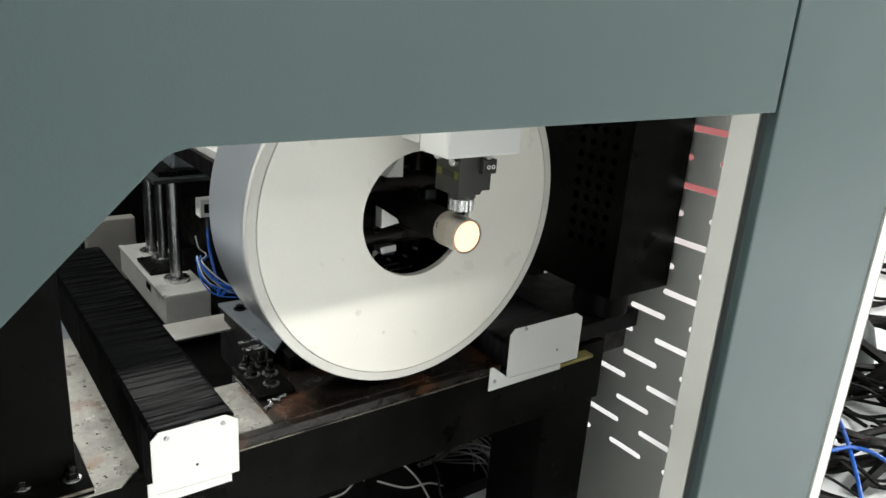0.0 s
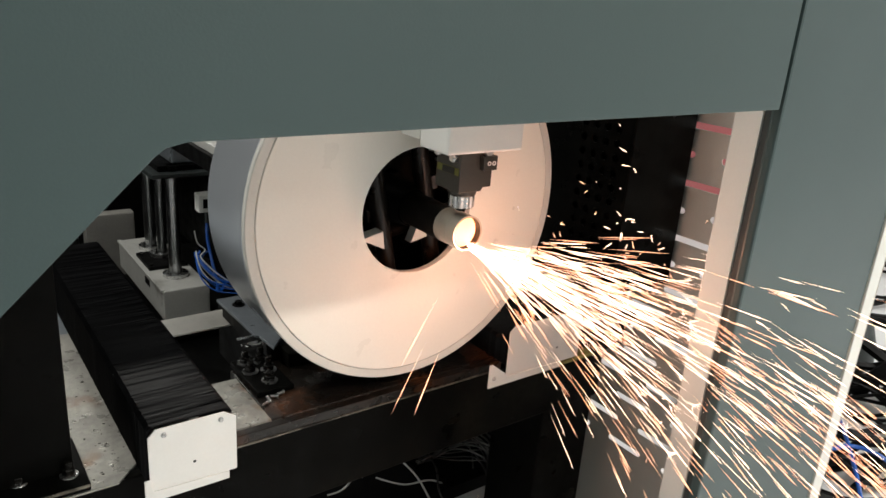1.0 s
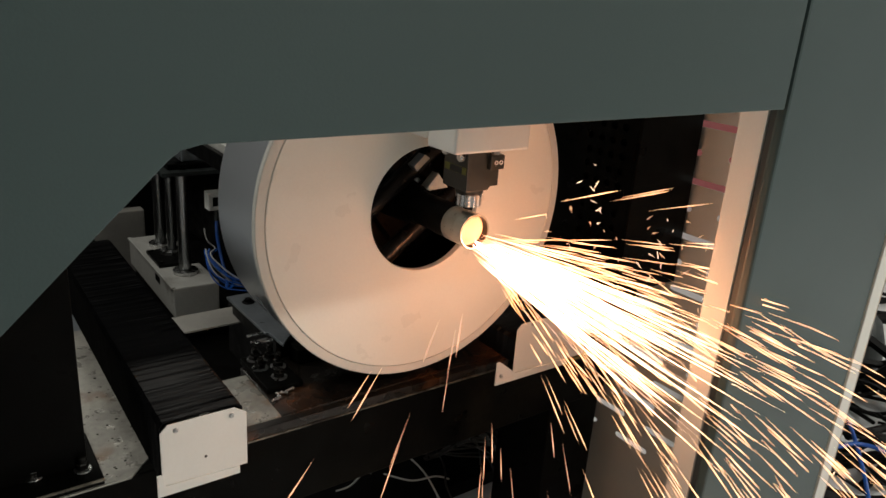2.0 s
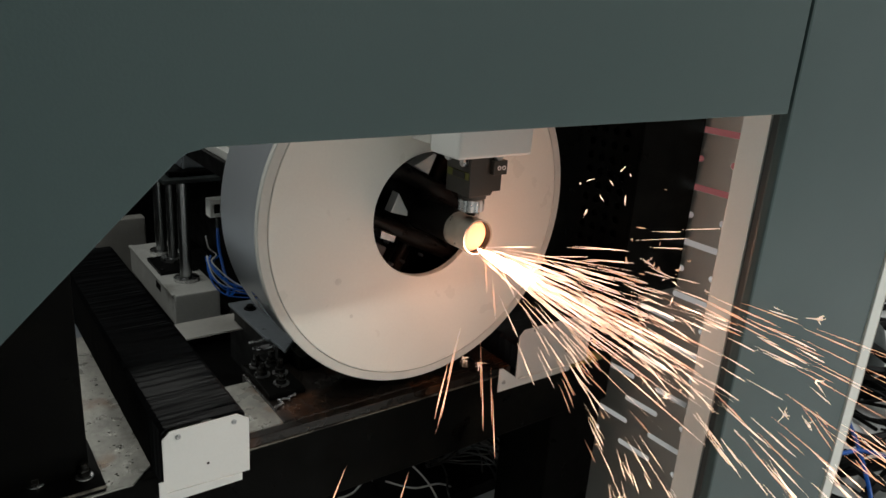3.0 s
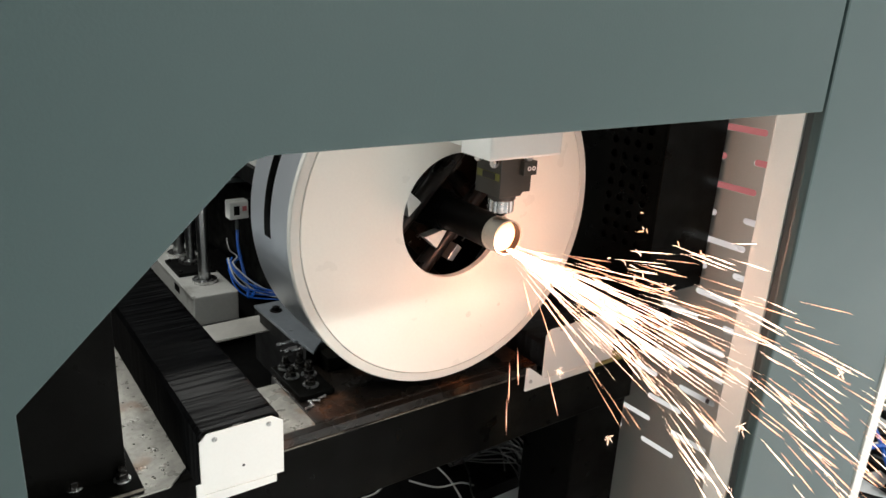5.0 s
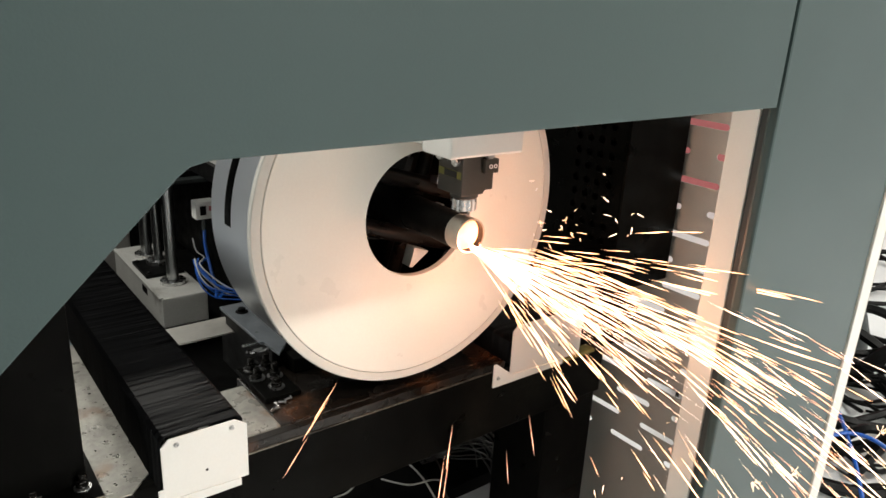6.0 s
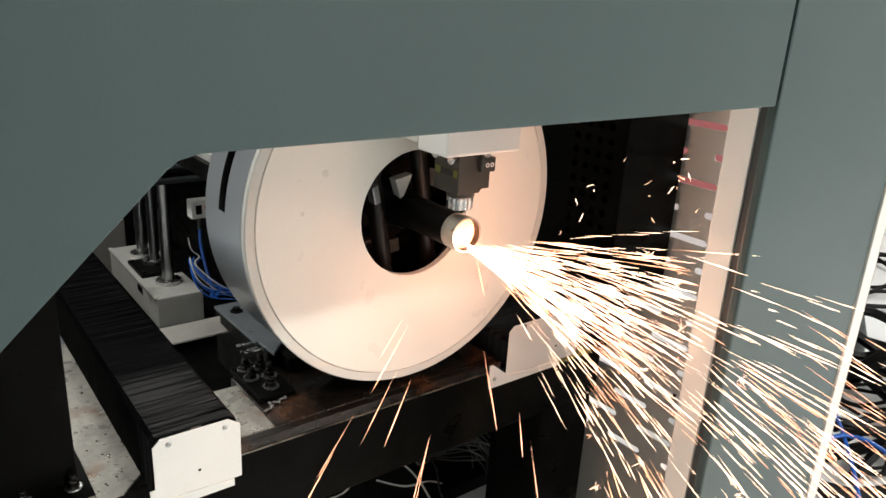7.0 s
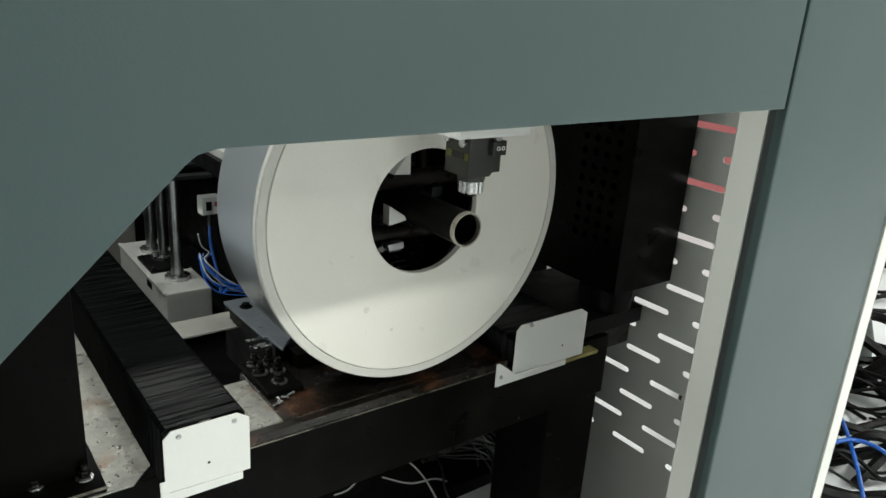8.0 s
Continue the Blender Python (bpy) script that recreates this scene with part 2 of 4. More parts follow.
def slotted_screen():
    """Sheet with staggered round-ended slots, cut through, in the plane x 0.684."""
    s = thing("slotted_screen", "grey sheet steel side screen with staggered round-ended slots", "side panel")
    bm = bmesh.new()
    pitch_y, pitch_z, half, r = 0.166, 0.1257, 0.0505, 0.0070
    y_lo, y_hi = -0.40, 0.36
    cells = []
    for row in range(-3, 16):
        z = 0.9235 - 0.06285 * (row - 4)
        shift = 0.0 if row % 2 == 0 else 0.083
        for k in range(-3, 9):
            cells.append((-0.074 + shift + pitch_y * k, z))
    x, n, edges, rims = 0.684, 8, [], []
    corner = [bm.verts.new((x, *q)) for q in ((-0.46, 0.20), (0.36, 0.20), (0.36, 1.40), (-0.46, 1.40))]
    edges += [bm.edges.new((corner[k], corner[(k + 1) % 4])) for k in range(4)]
    for yc, zc in cells:
        if not (y_lo < yc < y_hi - 0.06 and 0.33 < zc < 1.38):
            continue
        loop = []
        for side in (1, -1):
            for k in range(n + 1):
                a = -math.pi / 2 + math.pi * k / n
                loop.append(bm.verts.new((x, yc + side * (half - r) + side * r * math.cos(a), zc + side * r * math.sin(a))))
        edges += [bm.edges.new((loop[k], loop[(k + 1) % len(loop)])) for k in range(len(loop))]
        rims.append(loop)
    bmesh.ops.triangle_fill(bm, edges=edges, use_beauty=True, use_dissolve=False)
    for loop in rims:
        back = [bm.verts.new(v.co + Vector((0.0015, 0, 0))) for v in loop]
        for k in range(len(loop)):
            k2 = (k + 1) % len(loop)
            bm.faces.new((loop[k], loop[k2], back[k2], back[k]))
    part("slotted_sheet", bm, SLATE, s)
    part("upper_sheet", box(0.684, 0.688, -0.46, 0.36, 1.40, 2.08, 0), SLATE, s)
    part("lower_sheet", box(0.684, 0.688, -0.46, 0.36, 0.02, 0.20, 0), SLATE, s)
    part("rear_sheet", box(0.684, 0.688, 0.36, 2.6, 0.02, 2.08, 0), DARK, s)
    return s


machine_guard()
guard_column()
slotted_screen()


# ---- machine bed ----
def machine_bed():
    b = thing("machine_bed", "oily black welded steel machine bed with a rust-brown top", "machine bed")
    part("top_plate", box(-0.257, 0.62, 0.012, 0.2, 0.655, 0.720, 0.003), RUST, b, "rust-stained oily top plate")
    part("side_top", prism([(-0.72, -0.012), (-0.500, -0.012), (-0.458, 0.032), (-0.42, 0.09), (-0.40, 0.30), (-0.40, 0.52), (-0.72, 0.52)], 0.7014, 0.7044, 0.0006, "z"), WORN, b, "worn bare steel shelf with rust spots")
    part("rear_shelf", box(-0.72, -0.40, 0.5205, 1.3, 0.66, 0.690, 0.002), GREYSTEEL, b, "grey painted steel shelf")
    part("front_beam", box(-0.72, 0.53, -0.004, 0.0118, 0.555, 0.701, 0.003), BLACK, b)
    part("front_shelf", box(-0.345, -0.2575, 0.0122, 0.168, 0.66, 0.7205, 0.002), WORN, b, "worn bare steel shelf with oil stains")
    part("worn_edge", prism([(-0.345, 0.6988), (-0.1, 0.6992), (0.05, 0.6986), (0.215, 0.699), (0.215, 0.7013), (0.1, 0.7018), (-0.06, 0.7008), (-0.2, 0.7019), (-0.345, 0.7015)], -0.0075, -0.0035), EDGE, b, "bare worn edge")
    part("lip", box(-0.345, 0.22, -0.006, 0.0118, 0.7015, 0.7185, 0.002), RUST, b)
    part("leg", box(0.365, 0.522, 0.002, 0.16, 0.0, 0.5545, 0.004), BLACK, b)
    part("leg", box(-0.72, -0.56, 0.002, 0.16, 0.0, 0.5545, 0.004), BLACK, b)
    part("rear_rail", box(-0.72, -0.30, 1.301, 2.4, 0.2, 0.66, 0.004), DARK, b)
    part("base_tray", box(-0.72, 0.66, 0.3, 2.5, 0.12, 0.16, 0.002), DARK, b)
    part("cross_bar", box(-0.345, -0.12, 0.397, 0.478, 0.711, 0.715, 0.001), BAR, b, "bare steel cross bar")
    part("under_plate", box(-0.2, 0.6195, 0.2005, 0.26, 0.60, 0.7195, 0.001), DARK, b)
    part("mid_plate", box(-0.17, 0.1895, 0.2605, 0.5, 0.60, 0.7198, 0.001), DARK, b)
    part("right_rail", box(0.19, 0.62, 0.261, 2.0, 0.40, 0.72, 0.003), DARK, b)
    return b


machine_bed()


def bellows_cover(name_label, x0, x1, y0, y1, z0, z1, fold=0.0033):
    """A pleated cover over a rail: each fold stands proud of the next."""
    c = thing("bellows_cover", name_label, "bellows", group="rail bellows")
    bm = bmesh.new()
    n = int((y1 - y0) / fold)
    rnd = random.Random(5)
    prev = None
    for k in range(n + 1):
        for edge in (0, 1):
            d = rnd.uniform(0, 0.0006) if edge == 0 else 0.0022 + rnd.random() * 0.0012
            y = y0 + k * fold + edge * fold * 0.5 + rnd.uniform(-0.0005, 0.0005)
            lift = rnd.uniform(-0.00025, 0.00025)
            ring = [bm.verts.new(p) for p in ((x0 + d, y, z0), (x0 + d, y, z1 - d - 0.006 + lift), (x0 + d + 0.006, y, z1 - d + lift), (x1 - d - 0.006, y + rnd.uniform(-0.0016, 0.0016), z1 - d - lift), (x1 - d, y, z1 - d - 0.006), (x1 - d, y, z0))]
            if prev:
                for a in range(5):
                    bm.faces.new((prev[a], prev[a + 1], ring[a + 1], ring[a]))
            prev = ring
    part("pleats", bm, BELLOWS, c)
    return c


def end_plate(parent, label, x0, x1, y, z0, z1, flange, screws, hole):
    cut = 0.011
    p = part("end_plate", prism([(x0, z0), (x1, z0), (x1, z1 - 0.012), (x1 - 0.018, z1), (x0 + cut, z1), (x0, z1 - cut)], y - 0.0025, y, 0.0007), PLATE, parent, label)
    fx0, fx1, fz0, fz1 = flange
    f = prism([(fx0, fz0), (fx1, fz0), (fx1, fz0 + 0.012), (x0 + 0.004, fz0 + 0.016), (fx0 + 0.008, fz1), (fx0, fz1)], y - 0.0056, y - 0.0027, 0.0006)
    part("flange", f, PLATE, parent)
    for sx, sz in screws:
        screw("screw", p, (sx, y - (0.0026 if sx > x0 else 0.0057), sz), 0.0034, 0.003)
    part("hole", cyl(0.0022, (hole[0], y - 0.0031, hole[1]), (hole[0], y - 0.0026, hole[1]), 14, 0.0001), INK, p)
    return p


left = bellows_cover("black pleated bellows over a rail, white end plate", -0.468, -0.346, -0.048, 0.78, 0.705, 0.803)
end_plate(left, "white painted end plate", -0.467, -0.341, -0.049, 0.697, 0.799, (-0.475, -0.354, 0.686, 0.722), [(-0.445, 0.788), (-0.364, 0.788)], (-0.404, 0.731))
right = bellows_cover("black pleated bellows beside the drive housing, white end plate", 0.21, 0.40, -0.033, 0.75, 0.7206, 0.775)
end_plate(right, "white painted end plate", 0.206, 0.404, -0.035, 0.699, 0.806, (0.16, 0.352, 0.688, 0.737), [(0.244, 0.801), (0.172, 0.707)], (0.339, 0.734))


def side_post():
    p = thing("side_post", "black painted steel upright bolted to the bed shelf", "machine post")
    part("web", box(-0.70, -0.549, 0.03, 0.045, 0.716, 2.0, 0.002), BLACK, p)
    part("flange", box(-0.70, -0.685, 0.0, 0.0295, 0.716, 2.0, 0.002), BLACK, p)
    part("foot", box(-0.715, -0.535, -0.01, 0.12, 0.7045, 0.716, 0.002), BLACK, p)
    part("worn_edge", box(-0.715, -0.535, -0.0118, -0.0102, 0.711, 0.7155, 0.0004), EDGE, p, "bare worn edge")
    for x, y in ((-0.618, 0.036), (-0.557, 0.022)):
        bm = cyl(0.0085, (x, y, 0.7185), (x, y, 0.729), 6)
        join(bm, cyl(0.005, (x, y, 0.7285), (x, y, 0.738), 14))
        nut = part("bolt", bm, DARKOIL, p, "oily black steel bolt")
        part("washer", cyl(0.0125, (x, y, 0.7162), (x, y, 0.7184), 20), STEEL, nut, "bright steel washer")
    return p


side_post()


# ---- chuck, tube and cutting head ----
AXIS = (0, 0, 1.05)


def rotary_chuck():
    """Built round its own origin on the tube axis, y along the axis."""
    c = thing("rotary_chuck", "round chuck drum with a cream face and brushed steel side", "chuck", AXIS)
    plate = part("face_plate", add_lathe(bmesh.new(), [(0.1088, 0.012), (0.1088, 0.0008), (0.1096, 0.0), (0.2868, 0.0), (0.288, 0.0012), (0.288, 0.012)], 160, ALONG_Y, True), FACE, c, "cream painted face with faint smudges", True)
    part("rim", add_lathe(bmesh.new(), [(0.2890, 0.011), (0.2890, 0.0008), (0.2895, 0.0002), (0.3030, 0.0002), (0.3045, 0.0016), (0.3045, 0.011)], 160, ALONG_Y, True), RIM, c, "pale rim", True)
    bm = bmesh.new()
    seg, r = 192, 0.3035
    slots = [radians(a) for a in (123, 3, 243)]
    ys = [0.0113, 0.055, 0.075, 0.10, 0.118, 0.155]
    def gap(a, j):
        return j in (2,) and any(abs((a - s + math.pi) % (2 * math.pi) - math.pi) < radians(13) for s in slots)
    grid = [[bm.verts.new((r * math.cos(2 * math.pi * k / seg), y, r * math.sin(2 * math.pi * k / seg))) for k in range(seg)] for y in ys]
    for j in range(len(ys) - 1):
        for k in range(seg):
            if not gap(2 * math.pi * (k + 0.5) / seg, j):
                bm.faces.new((grid[j][k], grid[j][(k + 1) % seg], grid[j + 1][(k + 1) % seg], grid[j + 1][k]))
    part("drum", bm, DRUM, c, "brushed steel drum skin with dark slots", True)
    part("drum_liner", add_lathe(bmesh.new(), [(0.235, 0.031), (0.285, 0.031), (0.285, 0.15), (0.235, 0.15)], 96, ALONG_Y, True), DARK, c)
    part("rear_shell", add_lathe(bmesh.new(), [(0.216, 0.151), (0.224, 0.151), (0.224, 0.245), (0.216, 0.245)], 96, ALONG_Y, True), DARK, c)
    for z in (0.047, -0.047):
        part("guide_bar", cyl(0.0155, (-0.235, 0.052, z), (0.235, 0.052, z), 20), CHUCK, c, "", True)
    for x in (0.085, -0.085):
        part("guide_bar", cyl(0.014, (x, 0.14, -0.225), (x, 0.14, 0.225), 20), CHUCK, c, "", True)
    bm, edges = bmesh.new(), []
    windows = [[(0.046, -0.048), (0.098, -0.094), (0.046, -0.098)], [(0.062, 0.032), (0.114, 0.028), (0.114, 0.085), (0.075, 0.08)],
               [(0.045, -0.13), (0.09, -0.12), (0.088, -0.14), (0.048, -0.155)], [(-0.04, -0.16), (0.01, -0.145), (0.012, -0.152), (-0.038, -0.17)],
               [(-0.06, 0.055), (-0.11, 0.095), (-0.06, 0.10)], [(-0.075, -0.032), (-0.12, -0.03), (-0.12, -0.08), (-0.085, -0.08)],
               [(-0.05, 0.13), (0.01, 0.13), (0.01, 0.15), (-0.05, 0.155)]]
    rings = [[(q * math.cos(2 * math.pi * k / 48), q * math.sin(2 * math.pi * k / 48)) for k in range(48)] for q in (0.2155, 0.0415)]
    for line in rings + windows:
        vs = [bm.verts.new((x, 0.222, z)) for x, z in line]
        edges += [bm.edges.new((vs[k], vs[(k + 1) % len(vs)])) for k in range(len(vs))]
    bmesh.ops.triangle_fill(bm, edges=edges, use_beauty=True, use_dissolve=False)
    front = bm.faces[:]
    grown = bmesh.ops.extrude_face_region(bm, geom=front)
    bmesh.ops.translate(bm, vec=(0, 0.02, 0), verts=[e for e in grown["geom"] if isinstance(e, bmesh.types.BMVert)])
    rear = part("rear_plate", bm, CHUCK, c, "dark rear plate with windows")
    part("nose", add_lathe(bmesh.new(), [(0.0287, 0.019), (0.031, 0.018), (0.032, 0.022), (0.0325, 0.026), (0.034, 0.03), (0.04, 0.1), (0.04, 0.22), (0.0287, 0.22)], 40, ALONG_Y, True), DARK, c, "dark tapered nose", True)
    for a, q in ((200, 0.12), (235, 0.15), (255, 0.13), (285, 0.16), (320, 0.13), (40, 0.15), (95, 0.14), (150, 0.15)):
        x, z = q * math.cos(radians(a)), q * math.sin(radians(a))
        part("cap_screw", cyl(0.005, (x, 0.211, z), (x, 0.2215, z), 12), STEEL, rear)
    for x, z, w in ((-0.01, -0.12, 0.05), (0.02, -0.185, 0.06), (-0.08, -0.12, 0.03)):
        part("bright_strip", box(x, x + w, 0.214, 0.2215, z, z + 0.006, 0.001), STEEL, rear)
    for k in range(4):
        m = pose(0, 0, 0, 0, 90 * k, 0)
        bm = add_box(bmesh.new(), -0.03, 0.03, 0.19, 0.24, 0.032, 0.13, 0.004)
        join(bm, add_box(bmesh.new(), -0.012, 0.012, 0.165, 0.25, 0.030, 0.07, 0.003))
        bmesh.ops.transform(bm, matrix=m, verts=bm.verts[:])
        part("jaw", bm, CHUCK, c)
    for x, z, r in ((-0.112, -0.158, 0.006), (-0.06, -0.205, 0.0035)):
        part("smudge", cyl(r, (x, -0.0002, z), (x, 0.002, z), 14, 0.0001), SMUDGE, plate, "faint grey smudge")
    for x0, x1, z in ((-0.002, 0.030, -0.124), (0.012, 0.060, -0.135)):
        part("bright_strip", box(x0, x1, 0.097, 0.100, z - 0.0016, z + 0.0016, 0.0004), STEEL, c, "thin bright steel strip")
    part("sensor_block", box(-0.012, 0.014, 0.09, 0.1, -0.102, -0.085, 0.002), GREYSTEEL, c, "small grey block")
    part("dark_plate", box(0.076, 0.101, 0.09, 0.1, -0.006, 0.014, 0.002), DARKGREY, c)
    for x, z in ((0.031, 0.003), (0.095, -0.074), (0.04, -0.11), (0.062, -0.098), (0.005, -0.112)):
        part("cap_screw", cyl(0.0028, (x, 0.088, z), (x, 0.1, z), 10, 0.0004), ROD, c)
    part("bright_lug", prism([(-0.056, 0.064), (-0.023, 0.062), (-0.024, 0.098), (-0.030, 0.098)], 0.02, 0.045, 0.001), ALU, c, "bright machined lug")
    # Pale wedge stands in for the lit room showing through a gap.
    part("lit_gap_wedge", prism([(-0.062, 0.012), (-0.061, -0.023), (-0.020, -0.016)], 0.02, 0.04, 0.001), ALU, c, "bright wedge standing in for a lit gap")
    part("bright_clip", prism([(-0.062, -0.057), (-0.030, -0.055), (-0.029, -0.067), (-0.058, -0.069)], 0.02, 0.04, 0.001), ROD, c, "bright machined clip")
    return c


chuck = rotary_chuck()


def ring_mesh(y0, y1, r0=0.0258, r1=0.0283):
    return add_lathe(bmesh.new(), [(r0, y0), (r1 - 0.0004, y0), (r1, y0 + 0.0004), (r1, y1 - 0.0004), (r1 - 0.0004, y1), (r0, y1)], 48, ALONG_Y, True)


tube = tagged(part("steel_tube", ring_mesh(-0.089, 1.9), SCALE, None, "", True), "dark-scaled round steel tube with a bare end held in the chuck", "tube")
part("bare_end", ring_mesh(-0.0894, -0.081, 0.0256, 0.0286), TUBE, tube, "bright bare steel end", True)
offcut_a = tagged(part("tube_offcut", ring_mesh(-0.011, 0.011), TUBE, None, "", True), "short ring cut from the steel tube", "tube ring", "cut tube rings")
offcut_b = tagged(part("tube_offcut", ring_mesh(-0.011, 0.011), TUBE, None, "", True), "short ring cut from the steel tube", "tube ring", "cut tube rings")

# The rings' inner wall is darker than their outside.
for ring in (offcut_a, offcut_b):
    part("lining", ring_mesh(-0.0106, 0.0108, 0.0250, 0.0257), BROWNSTEEL, ring, "dark inner wall of the ring", True)


def cutting_head():
    """Origin at the nozzle tip."""
    h = thing("cutting_head", "dark laser cutting head with a knurled steel nozzle ring", "laser head", (0, -0.110, 1.0815))
    part("nozzle", add_lathe(bmesh.new(), [(0.002, -0.001), (0.0055, 0), (0.012, 0.004), (0.0125, 0.012)], 24), DARK, h, "dark nozzle tip", True)
    bm = bmesh.new()
    n = 48
    lo = []
    for hgt, inset in ((0.0060, 0.003), (0.008, 0), (0.0255, 0), (0.027, 0.002)):
        lo.append([bm.verts.new(((0.0205 - inset - (0.0013 if k % 4 < 2 else 0)) * math.cos(2 * math.pi * k / n), (0.0205 - inset - (0.0013 if k % 4 < 2 else 0)) * math.sin(2 * math.pi * k / n), hgt)) for k in range(n)])
    for a, b in zip(lo, lo[1:]):
        for k in range(n):
            bm.faces.new((a[k], a[(k + 1) % n], b[(k + 1) % n], b[k]))
    bm.faces.new(lo[0])
    bm.faces.new(lo[-1])
    part("nozzle_ring", bm, STEEL, h, "knurled bright steel ring")
    part("neck", cyl(0.022, (0, 0, 0.0271), (0, 0, 0.036), 32), HEAD, h)
    body = part("body", prism([(-0.03, 0.0362), (0.012, 0.0362), (0.016, 0.042), (0.031, 0.042), (0.031, 0.0995), (-0.03, 0.0995)], -0.03, 0.03, 0.0015), HEAD, h)
    plug = part("connector", box(0.006, 0.032, -0.040, -0.0302, 0.070, 0.092, 0.0015), HEAD, h)
    for k in (0.0155, 0.0245):
        part("port", add_lathe(bmesh.new(), [(0.0020, 0), (0.0034, 0), (0.0034, 0.001), (0.0020, 0.001)], 20, pose(k, -0.0405, 0.081, 90), True), WHITEINK, plug)
    for m in (pose(-0.0302, -0.017, 0.088, 0, -90), pose(-0.0302, 0.022, 0.091, 0, -90), pose(0.018, -0.0302, 0.097, 90)):
        part("knob", add_lathe(bmesh.new(), [(0.0065, 0), (0.007, 0.002), (0.007, 0.006), (0.0055, 0.008)], 24, m), STEEL, body, "", True)
    tag = part("warning_label", box(-0.0312, -0.0302, -0.027, 0.026, 0.062, 0.073, 0), YELLOW, h, "yellow warning label")
    part("label_bar", box(-0.0318, -0.0313, -0.018, 0.012, 0.0625, 0.0725, 0), INK, tag)
    part("mount", box(-0.078, 0.060, -0.060, 0.01, 0.102, 0.150, 0.004), PLATE, h, "pale grey mounting block")
    part("mount_lug", box(-0.026, 0.028, -0.026, 0.026, 0.0996, 0.1018, 0.0005), HEAD, h)
    part("mount_tab", box(-0.078, -0.03, 0.0102, 0.06, 0.112, 0.15, 0.002), PALE, h)
    part("slide", box(-0.045, 0.06, -0.03, 0.06, 0.1505, 0.65, 0.003), PALE, h)
    return h


head = cutting_head()


# ---- drive housing beside the chuck ----
def drive_housing():
    d = thing("drive_housing", "tall matt black drive housing with a perforated side", "machine housing")
    bm = bmesh.new()
    x, y0, y1, z0, z1 = 0.47, -0.04, 0.26, 0.826, 1.6
    p, r = 0.030, 0.0085
    cols, rows = 4, 10
    ya, za = -0.02, 0.915
    # perforated side in the plane x, one square cell round each hole
    for i in range(cols):
        for j in range(rows):
            yc, zc = ya + p * (i + 0.5), za + p * (j + 0.5)
            n = 16
            vi, vo, vb = [], [], []
            for k in range(n):
                a = 2 * math.pi * k / n
                cx, cz = math.cos(a), math.sin(a)
                s = p / 2 / max(abs(cx), abs(cz))
                vi.append(bm.verts.new((x, yc + r * cx, zc + r * cz)))
                vb.append(bm.verts.new((x + 0.003, yc + r * cx, zc + r * cz)))
                vo.append(bm.verts.new((x, yc + s * cx, zc + s * cz)))
            for k in range(n):
                k2 = (k + 1) % n
                bm.faces.new((vi[k], vo[k], vo[k2], vi[k2]))
                bm.faces.new((vi[k], vi[k2], vb[k2], vb[k]))
    yb, zb = ya + p * cols, za + p * rows
    for a, b, c, e in ((y0, ya, z0, z1), (yb, y1, z0, z1), (ya, yb, z0, za), (ya, yb, zb, z1)):
        bm.faces.new([bm.verts.new(q) for q in ((x, a, c), (x, b, c), (x, b, e), (x, a, e))])
    part("perforated_side", bm, BLACK, d)
    part("front_cover", box(0.47, 0.662, -0.046, -0.0405, 0.822, 1.6, 0.002), BLACK, d)
    part("outer_side", box(0.657, 0.662, -0.04, 0.26, 0.826, 1.6, 0), BLACK, d)
    # Rear cover, lid and backing sheet are added to keep light from the holes.
    part("rear_cover", box(0.4705, 0.6565, 0.26, 0.265, 0.826, 1.6, 0), BLACK, d)
    part("hole_light_block", box(0.488, 0.4905, -0.039, 0.259, 0.827, 1.6, 0), BLACK, d)
    part("lid", box(0.4705, 0.6615, -0.045, 0.265, 1.6002, 1.604, 0), BLACK, d)
    part("floor_sheet", box(0.4705, 0.6565, -0.04, 0.26, 0.822, 0.826, 0), BLACK, d)
    part("motor", cyl(0.06, (0.535, 0.03, 0.762), (0.535, 0.03, 0.8215), 40, 0.003), DARK, d, "", True)
    part("carriage", box(0.405, 0.612, -0.02, 0.26, 0.7228, 0.7615, 0.003), DARK, d)
    part("carriage_foot", box(0.44, 0.60, 0.013, 0.26, 0.7205, 0.7225, 0.0005), DARK, d)
    return d


drive_housing()

foam = box(0.36, 0.465, -0.03, 0.01, 0.682, 0.690, 0.002)
tagged(part("foam_strip", foam, RAG), "olive yellow foam strip under the white end plate", "foam")


